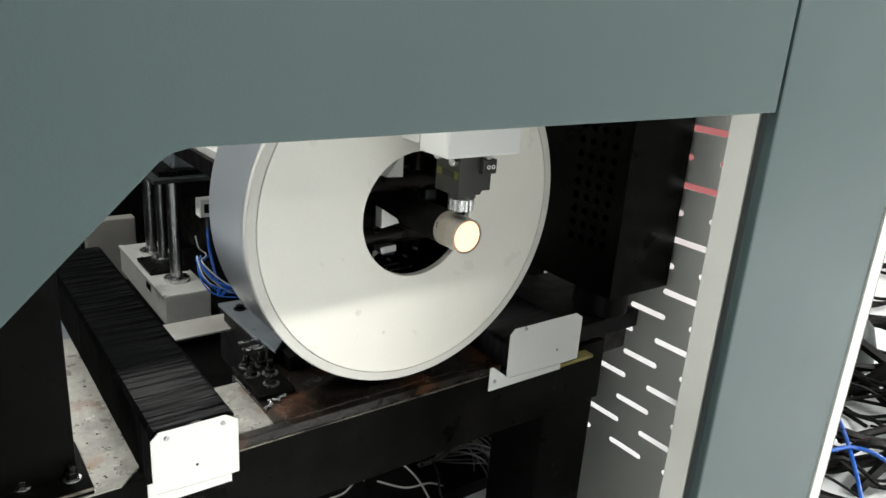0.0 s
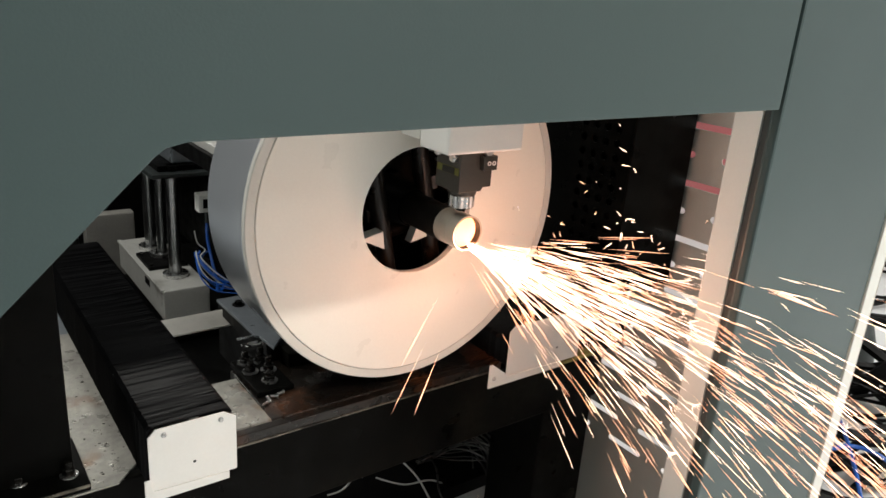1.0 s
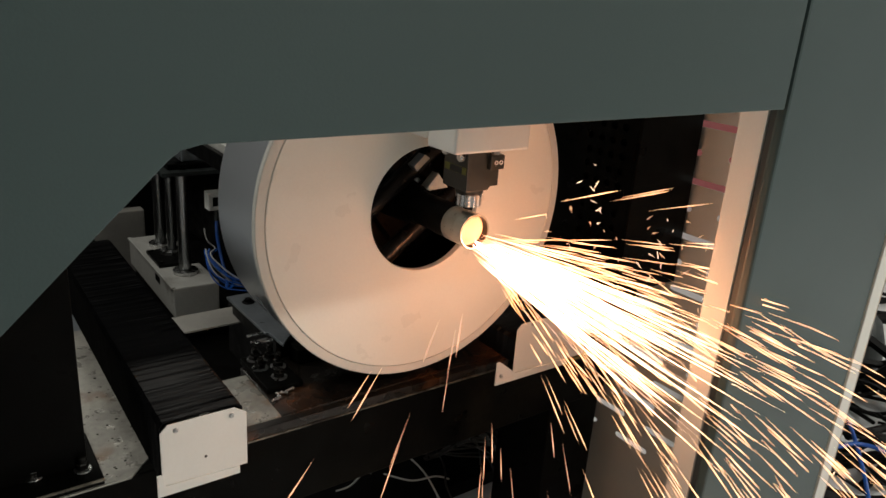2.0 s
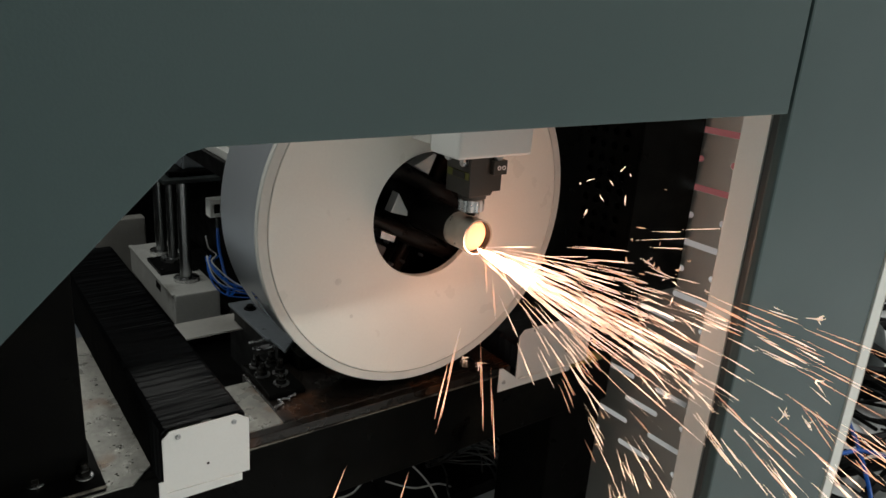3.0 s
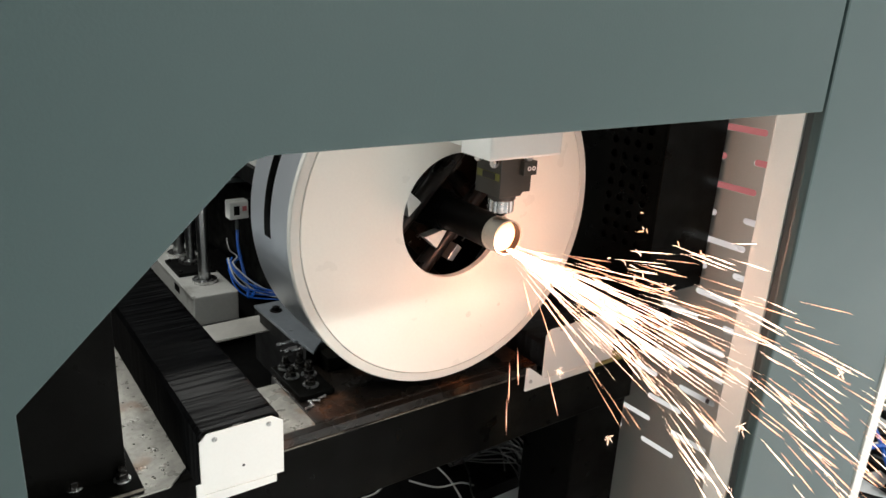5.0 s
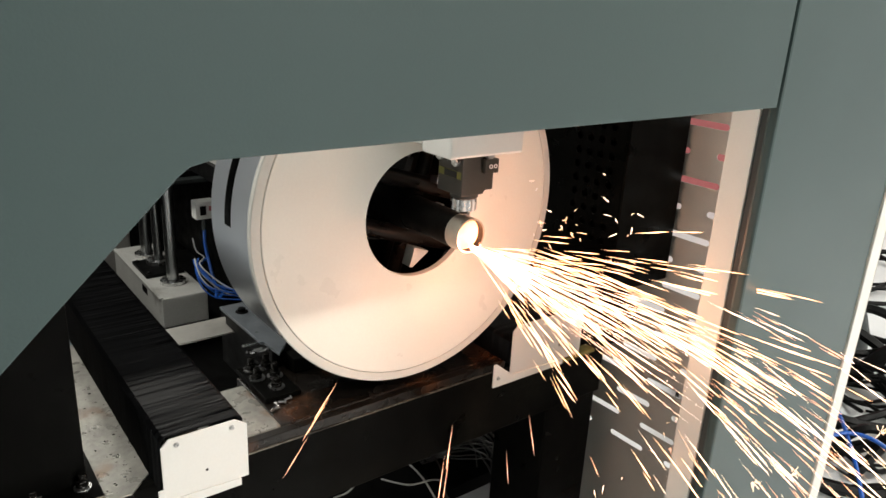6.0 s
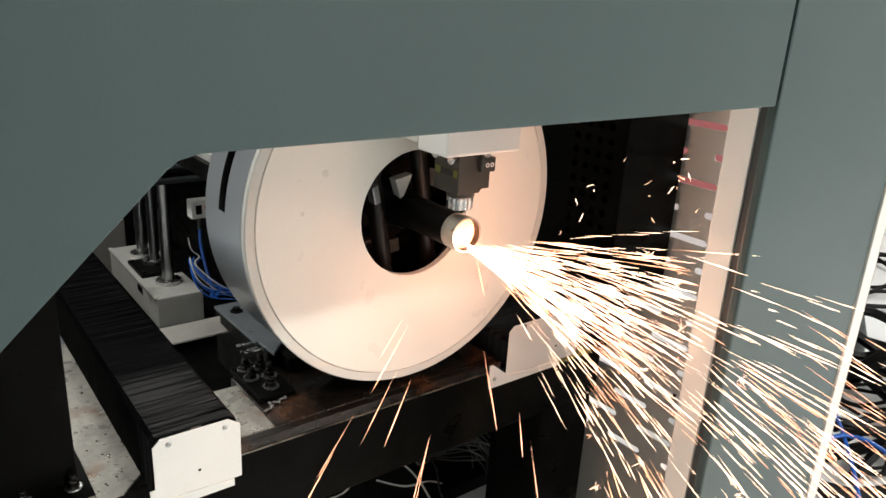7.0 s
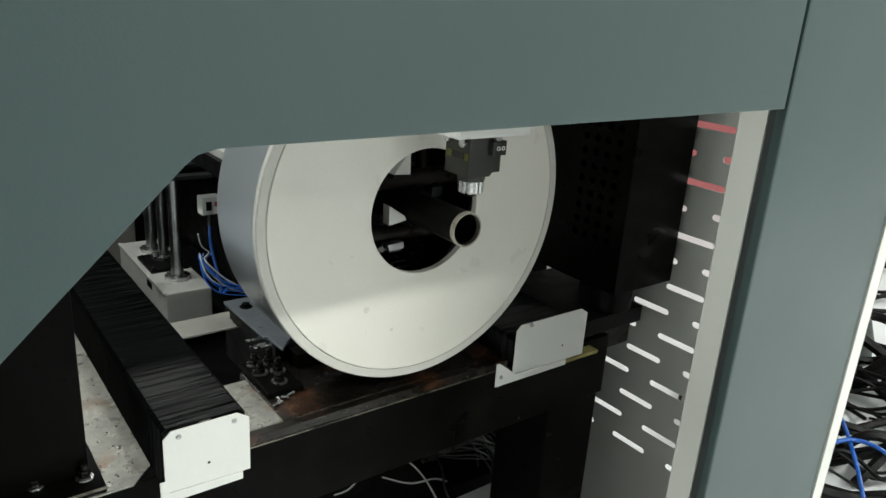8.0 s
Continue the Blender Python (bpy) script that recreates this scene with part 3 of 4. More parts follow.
# ---- tube lift behind the chuck ----
def tube_lift():
    s = thing("tube_lift", "cast aluminium lift block with three chromed guide rods", "lift unit")
    part("block", box(-0.035, 0.125, 1.42, 2.02, 0.27, 0.38, 0.006), ALU, s)
    part("base", box(0.0, 0.1, 1.48, 1.96, 0.16, 0.2695, 0.003), DARK, s, "dark base")
    part("edge_rail", box(-0.041, -0.026, 1.425, 2.015, 0.374, 0.3835, 0.002), ALU, s, "worn bright edge")
    part("slot", box(-0.0362, -0.03, 1.585, 1.645, 0.335, 0.362, 0.002), DARK, s, "dark oblong slot")
    part("valve_plate", box(-0.022, 0.116, 1.63, 1.81, 0.3802, 0.393, 0.002), DARK, s)
    for x, y in ((-0.008, 1.65), (0.1, 1.65), (-0.008, 1.79), (0.1, 1.79)):
        part("plate_screw", cyl(0.007, (x, y, 0.3932), (x, y, 0.399), 12), DARKOIL, s)
    for x, y in ((0.048, 1.554), (0.060, 1.753), (0.054, 1.885)):
        rod = part("guide_rod", cyl(0.021 if y != 1.753 else 0.017, (x, y, 0.38), (x, y, 0.75), 24), ROD, s, "chromed guide rod", True)
        part("rod_flange", add_lathe(bmesh.new(), [(0.0245, 0), (0.044, 0), (0.044, 0.012), (0.0245, 0.014)], 28, pose(x, y, 0.3935 if y == 1.753 else 0.381), True), STEEL, rod, "", True)
        part("rod_nut", cyl(0.022, (x, y, 0.7655), (x, y, 0.785), 6), DARK, rod)
    part("top_plate", box(-0.03, 0.235, 1.50, 1.98, 0.7505, 0.765, 0.002), DARKGREY, s)
    part("clamp_block", box(0.055, 0.21, 1.56, 1.9, 0.7852, 0.85, 0.006), GREYSTEEL, s, "dull grey clamp block")
    part("clamp_pad", box(0.0, 0.24, 1.54, 1.92, 0.7653, 0.785, 0.003), DARK, s)
    return s


tube_lift()


def sensor_box():
    s = thing("sensor_box", "small pale pressure switch on a bracket with a blue hose", "sensor")
    case = part("case", box(-0.009, 0.050, 1.10, 1.14, 0.743, 0.798, 0.004), PLATE, s)
    part("dial", box(0.004, 0.021, 1.098, 1.0998, 0.757, 0.784, 0), DARK, case)
    part("lamp_window", box(0.030, 0.043, 1.098, 1.0998, 0.768, 0.782, 0), RED, case)
    part("stem", cyl(0.007, (0.02, 1.12, 0.706), (0.02, 1.12, 0.7428), 12), DARKGREY, s)
    part("bracket", box(0.0, 0.2, 1.141, 1.15, 0.74, 0.79, 0.001), DARK, s)
    tube_curve("hose", [(0.02, 1.12, 0.706), (0.021, 1.12, 0.65), (0.03, 1.11, 0.58), (0.04, 1.10, 0.52), (0.036, 1.09, 0.495), (0.052, 1.09, 0.498), (0.062, 1.09, 0.53)], 0.005, BLUE, s, "blue air hose")
    return s


sensor_box()


def chuck_bracket():
    b = thing("chuck_bracket", "grey steel bracket with oily black adjusting bolts", "bracket")
    part("top_leaf", prism([(-0.196, 0.435), (-0.085, 0.435), (-0.10, 0.27), (-0.138, 0.226), (-0.182, 0.176), (-0.186, 0.235), (-0.192, 0.238)], 0.754, 0.760, 0.001, "z"), GREYSTEEL, b)
    part("leaf_end", box(-0.150, -0.137, 0.2185, 0.2215, 0.722, 0.7538, 0.0006), GREYSTEEL, b)
    part("side_plate", box(-0.186, -0.176, 0.20, 0.43, 0.7205, 0.7538, 0.001), DARK, b)
    part("support_block", box(-0.160, 0.06, 0.160, 0.2005, 0.7206, 0.7485, 0.002), BLACK, b)
    bm = cyl(0.013, (-0.167, 0.387, 0.7602), (-0.167, 0.387, 0.7622), 18)
    join(bm, cyl(0.0085, (-0.167, 0.387, 0.762), (-0.167, 0.387, 0.769), 6))
    part("bolt", bm, DARK, b)
    part("adjuster_block", box(-0.252, -0.185, 0.084, 0.213, 0.7208, 0.731, 0.002), BLACK, b)
    for x, y, h in ((-0.217, 0.115, 0.017), (-0.234, 0.160, 0.021), (-0.203, 0.152, 0.028), (-0.203, 0.190, 0.030), (-0.230, 0.196, 0.024)):
        bm = cyl(0.0105, (x, y, 0.7332), (x, y, 0.7425), 6)
        join(bm, cyl(0.006, (x, y, 0.742), (x, y, 0.731 + h), 14))
        stud = part("adjuster_bolt", bm, DARKOIL, b, "oily black bolt")
        part("washer", add_lathe(bmesh.new(), [(0.0062, 0), (0.0145, 0), (0.0145, 0.002), (0.0062, 0.002)], 22, pose(x, y, 0.7311), True), STEEL, stud, "bright steel washer")
    for k, (y, z) in enumerate(((0.15, 0.745), (0.19, 0.742), (0.17, 0.738))):
        part("set_screw", cyl(0.003, (-0.222, y + 0.065, z + 0.009), (-0.1865, y + 0.065, z + 0.009), 10), STEEL, b)
    return b


chuck_bracket()


# ---- hoses, cables and small things ----
def cable_heap(name, label, centre, radius, count, thick, mat, seed, squash=0.35, flat=0.12):
    """A heap of looped cables, each a part."""
    r = random.Random(seed)
    h = thing(name, label, "cables", centre)
    for _ in range(count):
        a0, turns = r.uniform(0, 6.28), r.uniform(0.5, 1.2)
        q, ox, oy = radius * r.uniform(0.5, 1.0), r.uniform(-0.3, 0.3) * radius, r.uniform(-0.3, 0.3) * radius
        pts = []
        for k in range(9):
            a = a0 + turns * 6.28 * k / 8
            g = q * r.uniform(0.85, 1.15)
            pts.append((ox + g * math.cos(a), oy + g * squash * math.sin(a), thick + flat * r.random()))
        tube_curve("cable", pts, thick * r.uniform(0.7, 1.15), mat, h, seg=6, steps=6)
    return h


cable_heap("cable_heap", "tangle of black cables lying on the pale floor", (1.95, -0.02, 0), 0.5, 6, 0.017, CABLE, 3, 0.8, 0.16)
cable_heap("cable_heap", "thin black leads tangled on the pale floor", (1.85, -0.05, 0), 0.45, 16, 0.007, CABLE, 17, 0.9, 0.14)
cable_heap("cable_heap", "tangle of thick black conduits on the pale floor", (2.5, 0.25, 0), 0.45, 3, 0.022, CABLE, 9, 0.9, 0.2)
cable_heap("cable_heap", "loose black cables on the pale floor", (3.7, 0.75, 0), 0.5, 5, 0.012, CABLE, 21, 0.8, 0.05)


def cable_coil():
    """Thin cables tied at one end and fanned out in long flat loops."""
    h = thing("cable_coil", "bundle of grey cables fanned out under the machine bed", "cables", (0.38, 0.40, 0.17))
    r = random.Random(8)
    for k in range(16):
        up, out, dy = r.uniform(-0.03, 0.075), r.uniform(0.10, 0.20), r.uniform(-0.07, 0.03)
        pts = [(-0.035 + r.uniform(-0.02, 0.01), 0.02 + r.uniform(-0.02, 0.02), 0.012 + r.uniform(0, 0.02)), (0.0, 0.0, 0.022 + r.uniform(-0.006, 0.006)), (out * 0.45, dy * 0.5, 0.035 + max(up, -0.02)),
               (out * 0.85, dy, 0.03 + up * 0.7), (out + r.uniform(0, 0.03), dy - 0.03, 0.012), (out - 0.02, dy - r.uniform(0.08, 0.14), 0.006)]
        tube_curve("cable", pts, r.uniform(0.002, 0.0034), GREYCABLE, h, seg=6, steps=7)
    tube_curve("cable", [(0.0, 0.015, 0.025), (-0.02, -0.05, 0.02), (-0.055, -0.11, 0.01), (-0.07, -0.16, 0.004)], 0.003, GREYCABLE, h, seg=6)
    tube_curve("cable", [(0.14, 0.0, 0.05), (0.19, 0.02, 0.085), (0.235, 0.03, 0.11)], 0.003, GREYCABLE, h, seg=6)
    return h


cable_coil()



def hose_bundle():
    """Parallel air hoses that sag behind the drum."""
    h = thing("hose_bundle", "bundle of blue and pale air hoses behind the drum", "hoses")
    r = random.Random(6)
    for k in range(9):
        dx, dz, sag = r.uniform(-0.018, 0.018), r.uniform(-0.022, 0.022), r.uniform(0.0, 0.03)
        pts = [(-0.052 + dx, 0.96, 0.672 + dz * 0.5), (-0.072 + dx * 0.4, 0.92, 0.662 + dz), (-0.058 + dx, 0.89, 0.640 + dz - sag * 0.5), (-0.030 + dx, 0.87, 0.617 + dz - sag * 0.7), (0.02, 0.85, 0.596 + dz * 0.8 - sag * 0.4), (0.10, 0.8, 0.585 + dz * 0.5)]
        if k == 0:
            pts = [(-0.066, 0.97, 0.735), (-0.060, 0.965, 0.70)] + pts
        tube_curve("hose", pts, r.uniform(0.0017, 0.0028), (WHITECABLE, BLUE, BLUE)[k % 3], h, ("pale air hose", "blue air hose", "blue air hose")[k % 3], seg=6, steps=6)
    return h


hose_bundle()
for pts in ([(1.70, -0.06, 0.19), (1.60, -0.13, 0.20), (1.50, -0.20, 0.20), (1.40, -0.29, 0.15), (1.3, -0.4, 0.02)], [(1.36, -0.10, 0.18), (1.43, -0.17, 0.20), (1.50, -0.21, 0.21), (1.53, -0.30, 0.20), (1.56, -0.5, 0.1)]):
    tagged(tube_curve("air_hose", pts, 0.0065, BLUE), "blue air hose lying over black cables", "hose", "blue hoses")
for pts in ([(0.20, 0.40, 0.192), (0.25, 0.342, 0.19), (0.31, 0.32, 0.195), (0.36, 0.325, 0.165)], [(0.30, 0.43, 0.19), (0.296, 0.375, 0.195), (0.292, 0.324, 0.19), (0.29, 0.27, 0.165)], [(0.075, 0.43, 0.166), (0.11, 0.415, 0.18), (0.157, 0.426, 0.20), (0.19, 0.45, 0.166)]):
    tagged(tube_curve("loose_cable", pts, 0.0026, WHITECABLE), "loose pale cable under the machine bed", "cable", "loose cables")


def floor_bin():
    b = thing("floor_canister", "dark grey canister standing on the pale floor", "canister", (2.56, 0.30, 0))
    part("body", add_lathe(bmesh.new(), [(0.115, 0), (0.12, 0.015), (0.115, 0.10), (0.085, 0.19), (0.045, 0.23)], 32), DARKGREY, b, "", True)
    part("cap", cyl(0.04, (0, 0, 0.23), (0, 0, 0.25), 20), CABLE, b)
    return b


floor_bin()


def red_cabinet():
    c = thing("red_cabinet", "red painted steel cabinet beyond the slotted screen", "cabinet")
    part("body", box(4.2, 4.7, 1.5, 3.37, 0.06, 1.55, 0.01), RED, c)
    for y in (1.6, 3.2):
        part("foot", box(4.25, 4.65, y, y + 0.05, 0.0, 0.0595, 0.004), PALE, c)
    return c


red_cabinet()


def loose_screws():
    for k, (x, y, a) in enumerate(((-0.25, 0.058, 20), (-0.238, 0.066, 95), (-0.228, 0.074, -30), (-0.215, 0.078, 10))):
        bm = cyl(0.002, (-0.005, 0, 0), (0.006, 0, 0), 10, 0.0003)
        join(bm, cyl(0.0036, (0.006, 0, 0), (0.009, 0, 0), 10, 0.0006))
        ob = part("loose_screw", bm, STEEL)
        ob.matrix_world = pose(x, y, 0.7243, 0, 0, a)
        tagged(ob, "small bright cap screw lying on the bed", "screw", "loose screws")


loose_screws()


def metal_chips():
    """Flakes of scale and rust scattered over the worn shelf and the bed top."""
    r = random.Random(14)
    bm = bmesh.new()
    for k in range(95):
        if k < 60:
            x, y, z = r.uniform(-0.54, -0.44), abs(r.gauss(0, 0.14)) - 0.005, 0.7046
            if x > -0.50 + y * 1.0:
                continue
        else:
            x, y, z = r.uniform(-0.33, 0.1), r.uniform(0.02, 0.11), 0.7207
        a, w = r.uniform(0, 6.28), r.uniform(0.0007, 0.0026)
        ring = [bm.verts.new((x + w * r.uniform(0.5, 1.5) * math.cos(a + j * 1.257), y + w * r.uniform(0.5, 1.5) * math.sin(a + j * 1.257), z)) for j in range(5)]
        peak = bm.verts.new((x, y, z + w * 0.5))
        bm.faces.new(ring[::-1])
        for j in range(5):
            bm.faces.new((ring[j], ring[(j + 1) % 5], peak))
    return tagged(part("metal_chips", bm, RUST), "dark rusty metal chips scattered on the bed", "chips", kind="stuff")


metal_chips()


def rear_fittings():
    g = thing("grey_block", "dull grey casting at the back of the machine bed", "casting")
    part("body", box(-0.12, 0.075, 2.2, 2.26, 0.16, 0.437, 0.006), BAR, g)
    r = thing("linear_rail", "grey linear rail running behind the drum", "rail", (-0.113, 0.55, 1.016))
    for k in (0, 0.035):
        part("rail_bar", box(-0.02 + k, 0.005 + k, 0.0, 0.9, 0.01, 0.03, 0.002), ALU, r)
    part("rail_base", box(-0.03, 0.075, -0.02, 0.95, -0.03, 0.0098, 0.003), DARK, r)
    return g


rear_fittings()


# ---- sparks ----
def streak(bm, o, d, ln, w, at=0.7):
    """One thin tapered streak from o along d."""
    s = d.orthogonal().normalized()
    t = d.cross(s)
    tail, tip = bm.verts.new(o), bm.verts.new(o + d * ln)
    mid = [bm.verts.new(o + d * ln * at + w * (math.cos(k * 2.094) * s + math.sin(k * 2.094) * t)) for k in range(3)]
    for k in range(3):
        bm.faces.new((tail, mid[(k + 1) % 3], mid[k]))
        bm.faces.new((tip, mid[k], mid[(k + 1) % 3]))


def spark_mesh(name, rnd, count, spread, reach, thick, mat, lo=0.03, hi=0.10, bursts=0, rays=(5, 8)):
    """A few streaks flying along local +z in one thin ray, with crackling bursts at the front."""
    bm = bmesh.new()
    for _ in range(count):
        h = rnd.random()
        a, q = rnd.uniform(0, 2 * math.pi), spread * (0.1 + 0.9 * h) * math.sqrt(rnd.random())
        o = Vector((q * math.cos(a), q * math.sin(a), reach * (2 * h - 1)))
        d = Vector((rnd.gauss(0, 0.02) + o.x * 2.2, rnd.gauss(0, 0.02) + o.y * 2.2, 1)).normalized()
        streak(bm, o, d, rnd.uniform(lo, hi), thick * rnd.uniform(0.55, 1.3))
    for _ in range(bursts):
        o = Vector((rnd.gauss(0, spread * 2), rnd.gauss(0, spread * 2), reach * rnd.uniform(0.2, 1.4)))
        for _ in range(rnd.randint(*rays)):
            d = Vector((rnd.gauss(0, 1), rnd.gauss(0, 1), rnd.gauss(0.4, 1))).normalized()
            streak(bm, o, d, rnd.uniform(0.006, 0.02), thick * 0.5, 0.3)
    mesh = bpy.data.meshes.new(name)
    bm.to_mesh(mesh)
    bm.free()
    mesh.materials.append(mat)
    return mesh


rnd = random.Random(11)
SHOWERS = [spark_mesh("spark_shower", rnd, 6, 0.05, 0.12, 0.00034, SPARK if k % 5 < 3 else EMBER, bursts=(k % 5 == 0)) for k in range(30)]
HEAVY = [spark_mesh("spark_shower", rnd, 5, 0.05, 0.12, 0.00075, YELLOWSPARK, 0.035, 0.10) for _ in range(24)]
EMBERS = [spark_mesh("spark_ember", rnd, 3, 0.03, 0.12, 0.0006, EMBER, 0.05, 0.12) for _ in range(6)]
BITS = [spark_mesh("spark_bits", rnd, 0, 0.02, 0.04, 0.0011, (EMBER, SPARK, YELLOWSPARK)[k % 3], bursts=4, rays=(1, 1)) for k in range(9)]
WAIT = Vector((0, -0.3, -0.8))


def cut_strength(t):
    """How thickly sparks fly at t."""
    if 0.1 < t < 3.13:
        return 1.1 if t < 0.3 else 0.8 if t < 0.7 else 2.0 if t < 1.3 else 1.8 if t < 2.3 else 1.1
    if 4.57 < t < 7.64:
        return 0.9 if t < 5.3 else 1.6 if t < 6.2 else 2.0 if t < 6.8 else 2.1 if t < 7.35 else 1.2
    return 0.0


def heavy_cut(t):
    """When the cut blows thick yellow sparks."""
    return 1.3 < t < 2.4 or 5.9 < t < 6.82


def flight(ob, t0, start, v):
    """Rows for a piece that waits in the pit, is blown out at t0 and falls into the pit under the floor."""
    rows, g = [], Vector((0, 0, -9.8))
    turn0 = v.to_track_quat("Z", "Y").to_matrix().to_4x4()
    rows.append((0.0, Matrix.Translation(WAIT) @ turn0))
    rows.append((t0 - 1 / FPS, Matrix.Translation(WAIT) @ turn0))
    last = None
    k0 = max(t0, 0.0)
    for k in range(40):
        t = k0 + 0.1 * k
        s = t - t0
        p, d = start + v * s + 0.5 * g * s * s, v + g * s
        if p.z < -0.8:
            p.z = -0.8
        last = Matrix.Translation(p) @ d.to_track_quat("Z", "Y").to_matrix().to_4x4()
        rows.append((min(t, 7.97), last))
        if p.z <= -0.8 or t >= 7.9:
            break
    if rows[-1][0] < 7.98:
        rows.append((8.0, last))
    walk(ob, rows)


def fly_sparks():
    t = -0.02
    while t < 7.75:
        power = cut_strength(t + 0.01)
        if power <= 0:
            t += 1 / FPS
            continue
        t += 1 / (320 * power)
        t0 = round(t * FPS) / FPS
        start = Vector((rnd.gauss(0.004, 0.006), -0.15, 1.035 + rnd.gauss(0, 0.006)))
        if rnd.random() < 0.045:
            ob = new("spark_ember", rnd.choice(EMBERS))
            tagged(ob, "few orange sparks dropping from the cut", "sparks", "embers from the cut", "stuff")
            v = Vector((rnd.uniform(-1.9, 0.5), rnd.uniform(-0.8, -0.05), rnd.uniform(-2.2, -0.5)))
        else:
            ob = new("spark_shower", rnd.choice(HEAVY if heavy_cut(t) else SHOWERS))
            tagged(ob, "shower of white-hot sparks flying from the cut", "sparks", "sparks from the cut", "stuff")
            v = Vector((rnd.gauss(1.22, 0.36), -2.9 + rnd.gauss(0, 0.6), rnd.gauss(-0.50, 0.47)))
            if rnd.random() < 0.32:
                v = Vector((rnd.gauss(0.9, 0.4), -2.0 + rnd.gauss(0, 0.4), rnd.gauss(-1.5, 0.5)))
            elif rnd.random() < (0.25 if power > 1.5 else 0.1):
                v = Vector((rnd.gauss(1.7, 0.35), -2.3 + rnd.gauss(0, 0.4), rnd.gauss(0.0, 0.28)))
        flight(ob, t0, start + v.normalized() * 0.11, v)
        if rnd.random() < (0.06 if power < 1.5 else 0.10):
            bit = new("spark_bits", rnd.choice(BITS))
            tagged(bit, "crackling sparks bouncing off the housing", "sparks", "bouncing sparks", "stuff")
            flight(bit, t0, Vector((rnd.uniform(0.12, 0.36), rnd.uniform(-0.2, -0.06), rnd.uniform(0.98, 1.10))), Vector((rnd.uniform(0.2, 1.2), rnd.uniform(-1.0, 0.0), rnd.uniform(-0.4, 0.9))))


def cone_of_streaks(count, root, length, flare, thick, stray=0.05):
    """A dense cone of tapered streaks along local +z."""
    bm = bmesh.new()
    for _ in range(count):
        a, q = rnd.uniform(0, 2 * math.pi), root * math.sqrt(rnd.random())
        o = Vector((q * math.cos(a), q * math.sin(a), rnd.uniform(-0.01, 0.02)))
        d = Vector((o.x * flare + rnd.gauss(0, stray), o.y * flare + rnd.gauss(0, stray), 1)).normalized()
        o = o + d * rnd.random() ** 2 * length * 0.6
        streak(bm, o, d, length * rnd.uniform(0.2, 0.7), thick * rnd.uniform(0.5, 1.3), 0.4)
    return bm


jet = tagged(part("spark_jet", cone_of_streaks(38, 0.0045, 0.11, 20, 0.0005), JET), "white-hot jet of molten metal blown from the cut", "sparks", kind="stuff")
plume = tagged(part("spark_plume", cone_of_streaks(170, 0.02, 0.40, 9, 0.0009), PLUME), "dense white-hot plume of sparks from the tube mouth", "sparks", kind="stuff")
fan = tagged(part("spark_fan", cone_of_streaks(90, 0.008, 0.36, 10, 0.00021, 0.12), FANFIRE), "fan of fine white sparks spreading from the tube mouth", "sparks", kind="stuff")
# Emissive lens stands in for the glow and lit inner wall of the mouth.
glow_bm = bmesh.new()
bmesh.ops.create_uvsphere(glow_bm, u_segments=32, v_segments=16, radius=1)
for v in glow_bm.verts:
    v.co = Vector((v.co.x * 0.0252, v.co.y * 0.004, v.co.z * 0.0252))
mouth_lens = tagged(part("glow_lens", glow_bm, MOUTHGLOW, None, "", True), "emissive lens standing in for the glow inside the tube mouth", "molten metal")


def spin(t):
    """The chuck's turn in degrees at t: one full turn for each cut."""
    def ramp(s):
        a = 0.15
        s = min(max(s, 0.0), 3.25)
        full = 360 / (3.25 - a)
        if s < a:
            return full * s * s / (2 * a)
        if s > 3.25 - a:
            return 360 - full * (3.25 - s) ** 2 / (2 * a)
        return full * (s - a / 2)
    return ramp(t - 0.05) + ramp(t - 4.52)


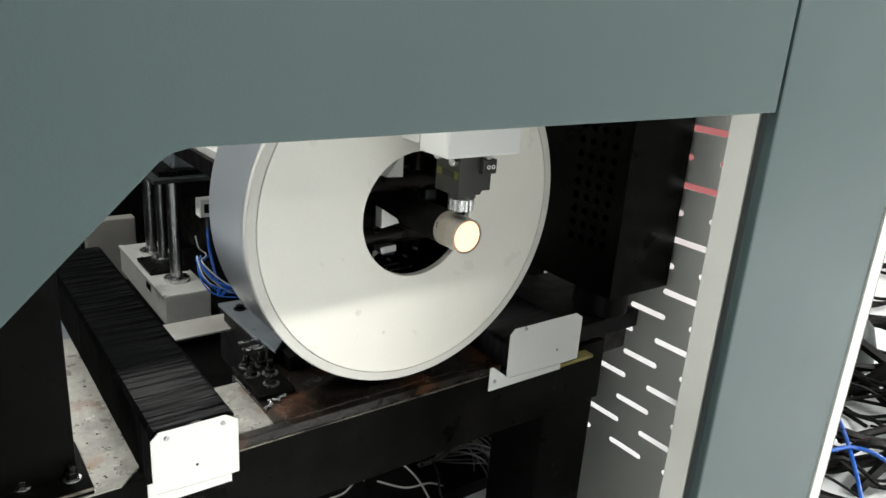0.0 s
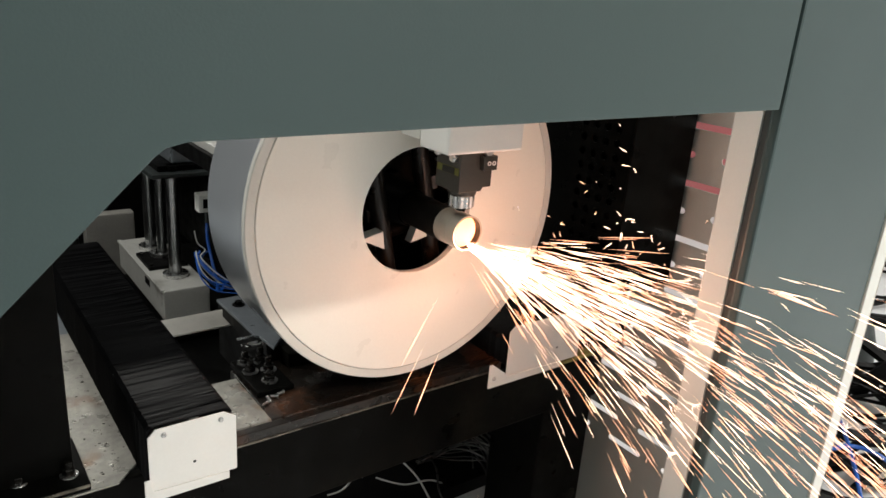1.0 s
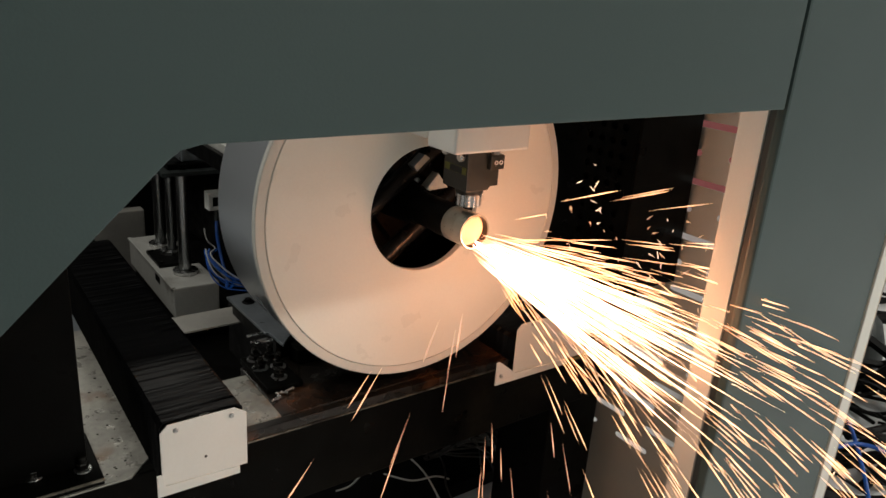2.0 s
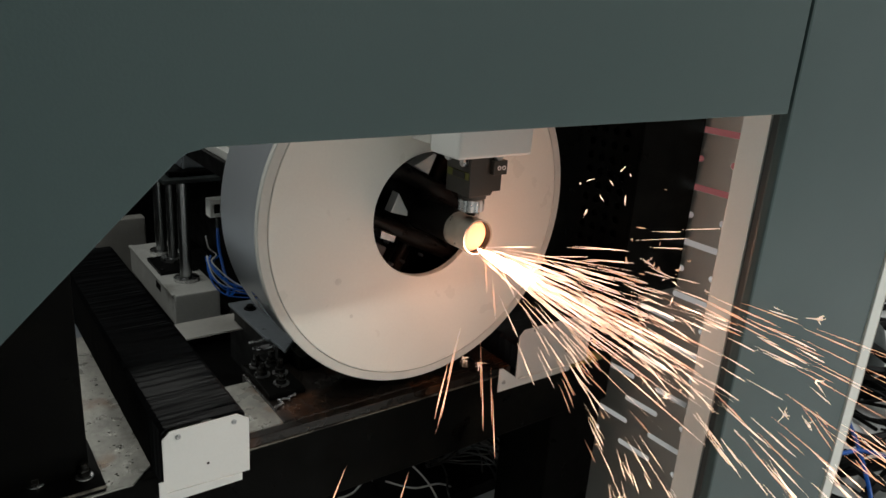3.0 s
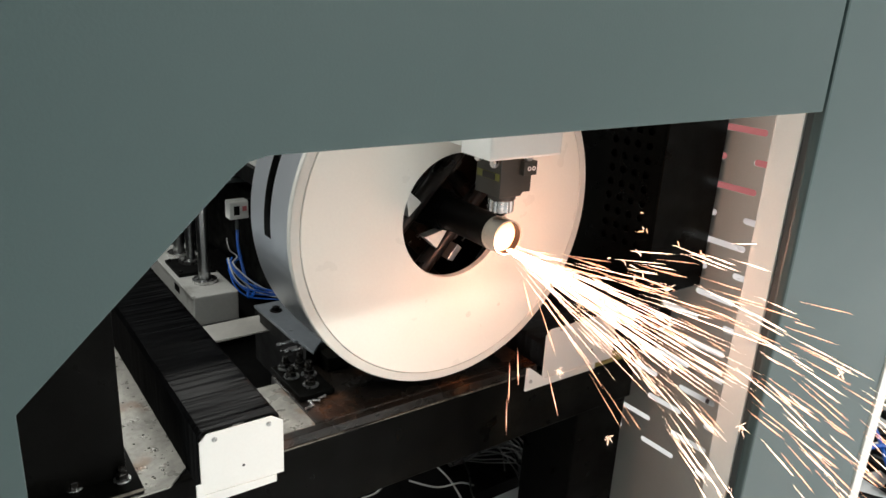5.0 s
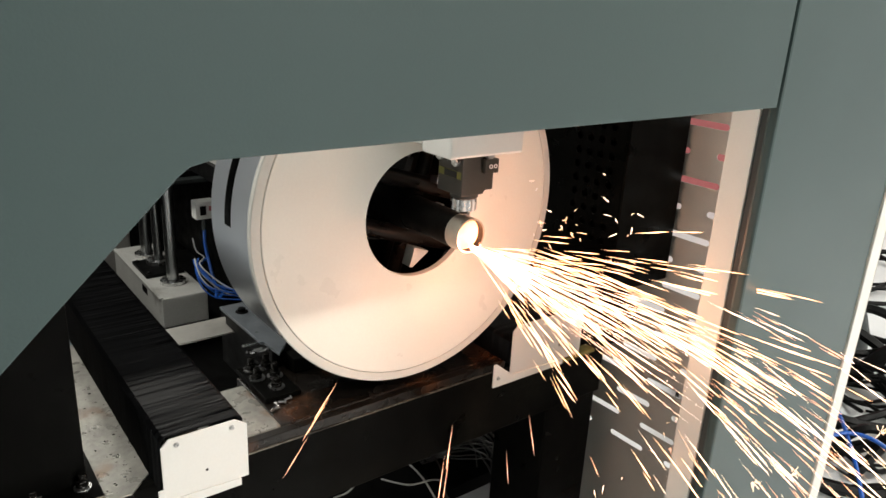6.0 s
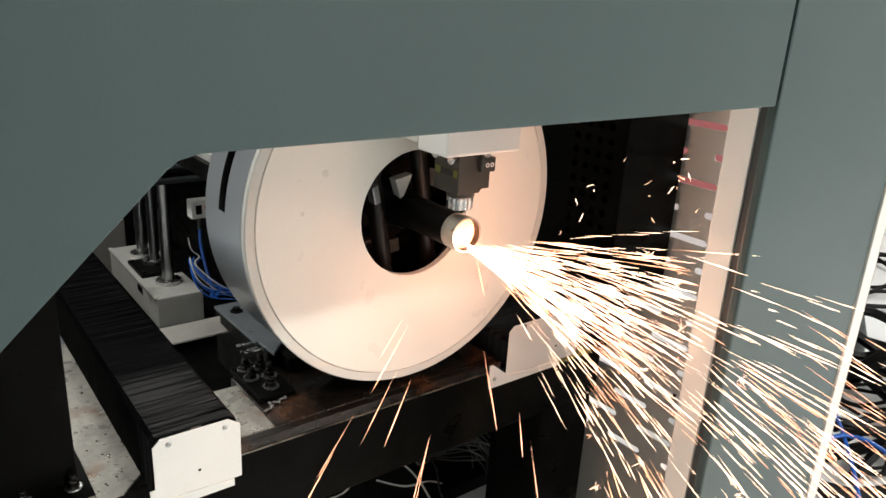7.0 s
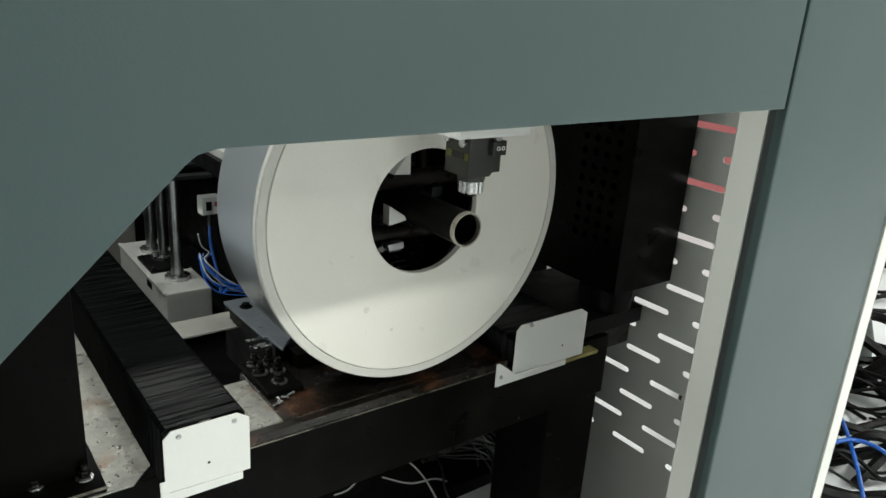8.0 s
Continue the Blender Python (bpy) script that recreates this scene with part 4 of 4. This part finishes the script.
def motions():
    times = [k / 10 for k in range(81)]
    walk(chuck, [(t, pose(*AXIS, 0, -spin(t), 0)) for t in times])
    feed = lambda t: -0.022 * min(max((t - 3.55) / 0.45, 0), 1)
    walk(tube, [(t, pose(0, feed(t), 1.05, 0, -spin(t), 0)) for t in times])

    def fall(t, t0, y):
        s = max(0.0, t - t0)
        drop = 1.6 * s + 4.9 * s * s
        return pose(0.0 + 0.1 * s, y - 0.15 * s, max(1.05 - drop, 0.03), min(s * 260, 90), -spin(min(t, t0)), 0)
    walk(offcut_a, [(t, fall(t, 3.27, -0.122)) for t in times])
    walk(offcut_b, [(t, fall(t, 7.77, -0.100 + feed(t))) for t in times])
    up = 0.024
    lift = [(0, 0), (3.25, 0), (3.4, up), (3.75, up), (3.95, 0.018), (4.08, 0), (7.75, 0), (7.9, up), (8.0, up)]
    walk(head, [(t, pose(0, -0.110, 1.0815 + h)) for t, h in lift])
    aim = Vector((0.40, -1, -0.30)).to_track_quat("Z", "Y").to_matrix().to_4x4()
    out, rest = Matrix.Translation((0.005, -0.134, 1.029)) @ aim, Matrix.Translation(WAIT) @ aim

    def turning(a, b, place=out):
        n = int((b - a) * 10)
        return [(round(a * 30 + (b - a) * 30 * k / n) / 30, place @ pose(0, 0, 0, 0, 0, 67 * k)) for k in range(n + 1)]
    spread = Matrix.Translation((0.005, -0.138, 1.030)) @ Vector((0.42, -1, -0.34)).to_track_quat("Z", "Y").to_matrix().to_4x4()
    walk(fan, [(0.0, rest), (0.0667, rest), *turning(0.1, 3.1667, spread), (3.2, rest), (4.5333, rest), *turning(4.5667, 7.6667, spread), (7.7, rest), (8.0, rest)])
    walk(jet, [(0.0, rest), (0.0333, rest), *turning(0.0667, 3.2333), (3.2667, rest), (4.5, rest), *turning(4.5333, 7.7333), (7.7667, rest), (8.0, rest)])
    walk(plume, [(0.0, rest), (1.3, rest), *turning(1.3667, 2.4), (2.4333, rest), (6.0, rest), *turning(6.0667, 6.8667), (6.9, rest), (8.0, rest)])
    mouth, deep, away = pose(0, -0.131, 1.05), pose(0, -0.120, 1.05), pose(0, 1.2, 1.05)
    walk(mouth_lens, [(0.0, mouth), (0.0333, mouth), (0.1667, deep), (3.2333, deep), (3.4, away), (4.1, away), (4.1667, mouth), (4.5, mouth), (4.6667, deep), (7.7333, deep), (7.9, away), (8.0, away)])
    fly_sparks()


motions()
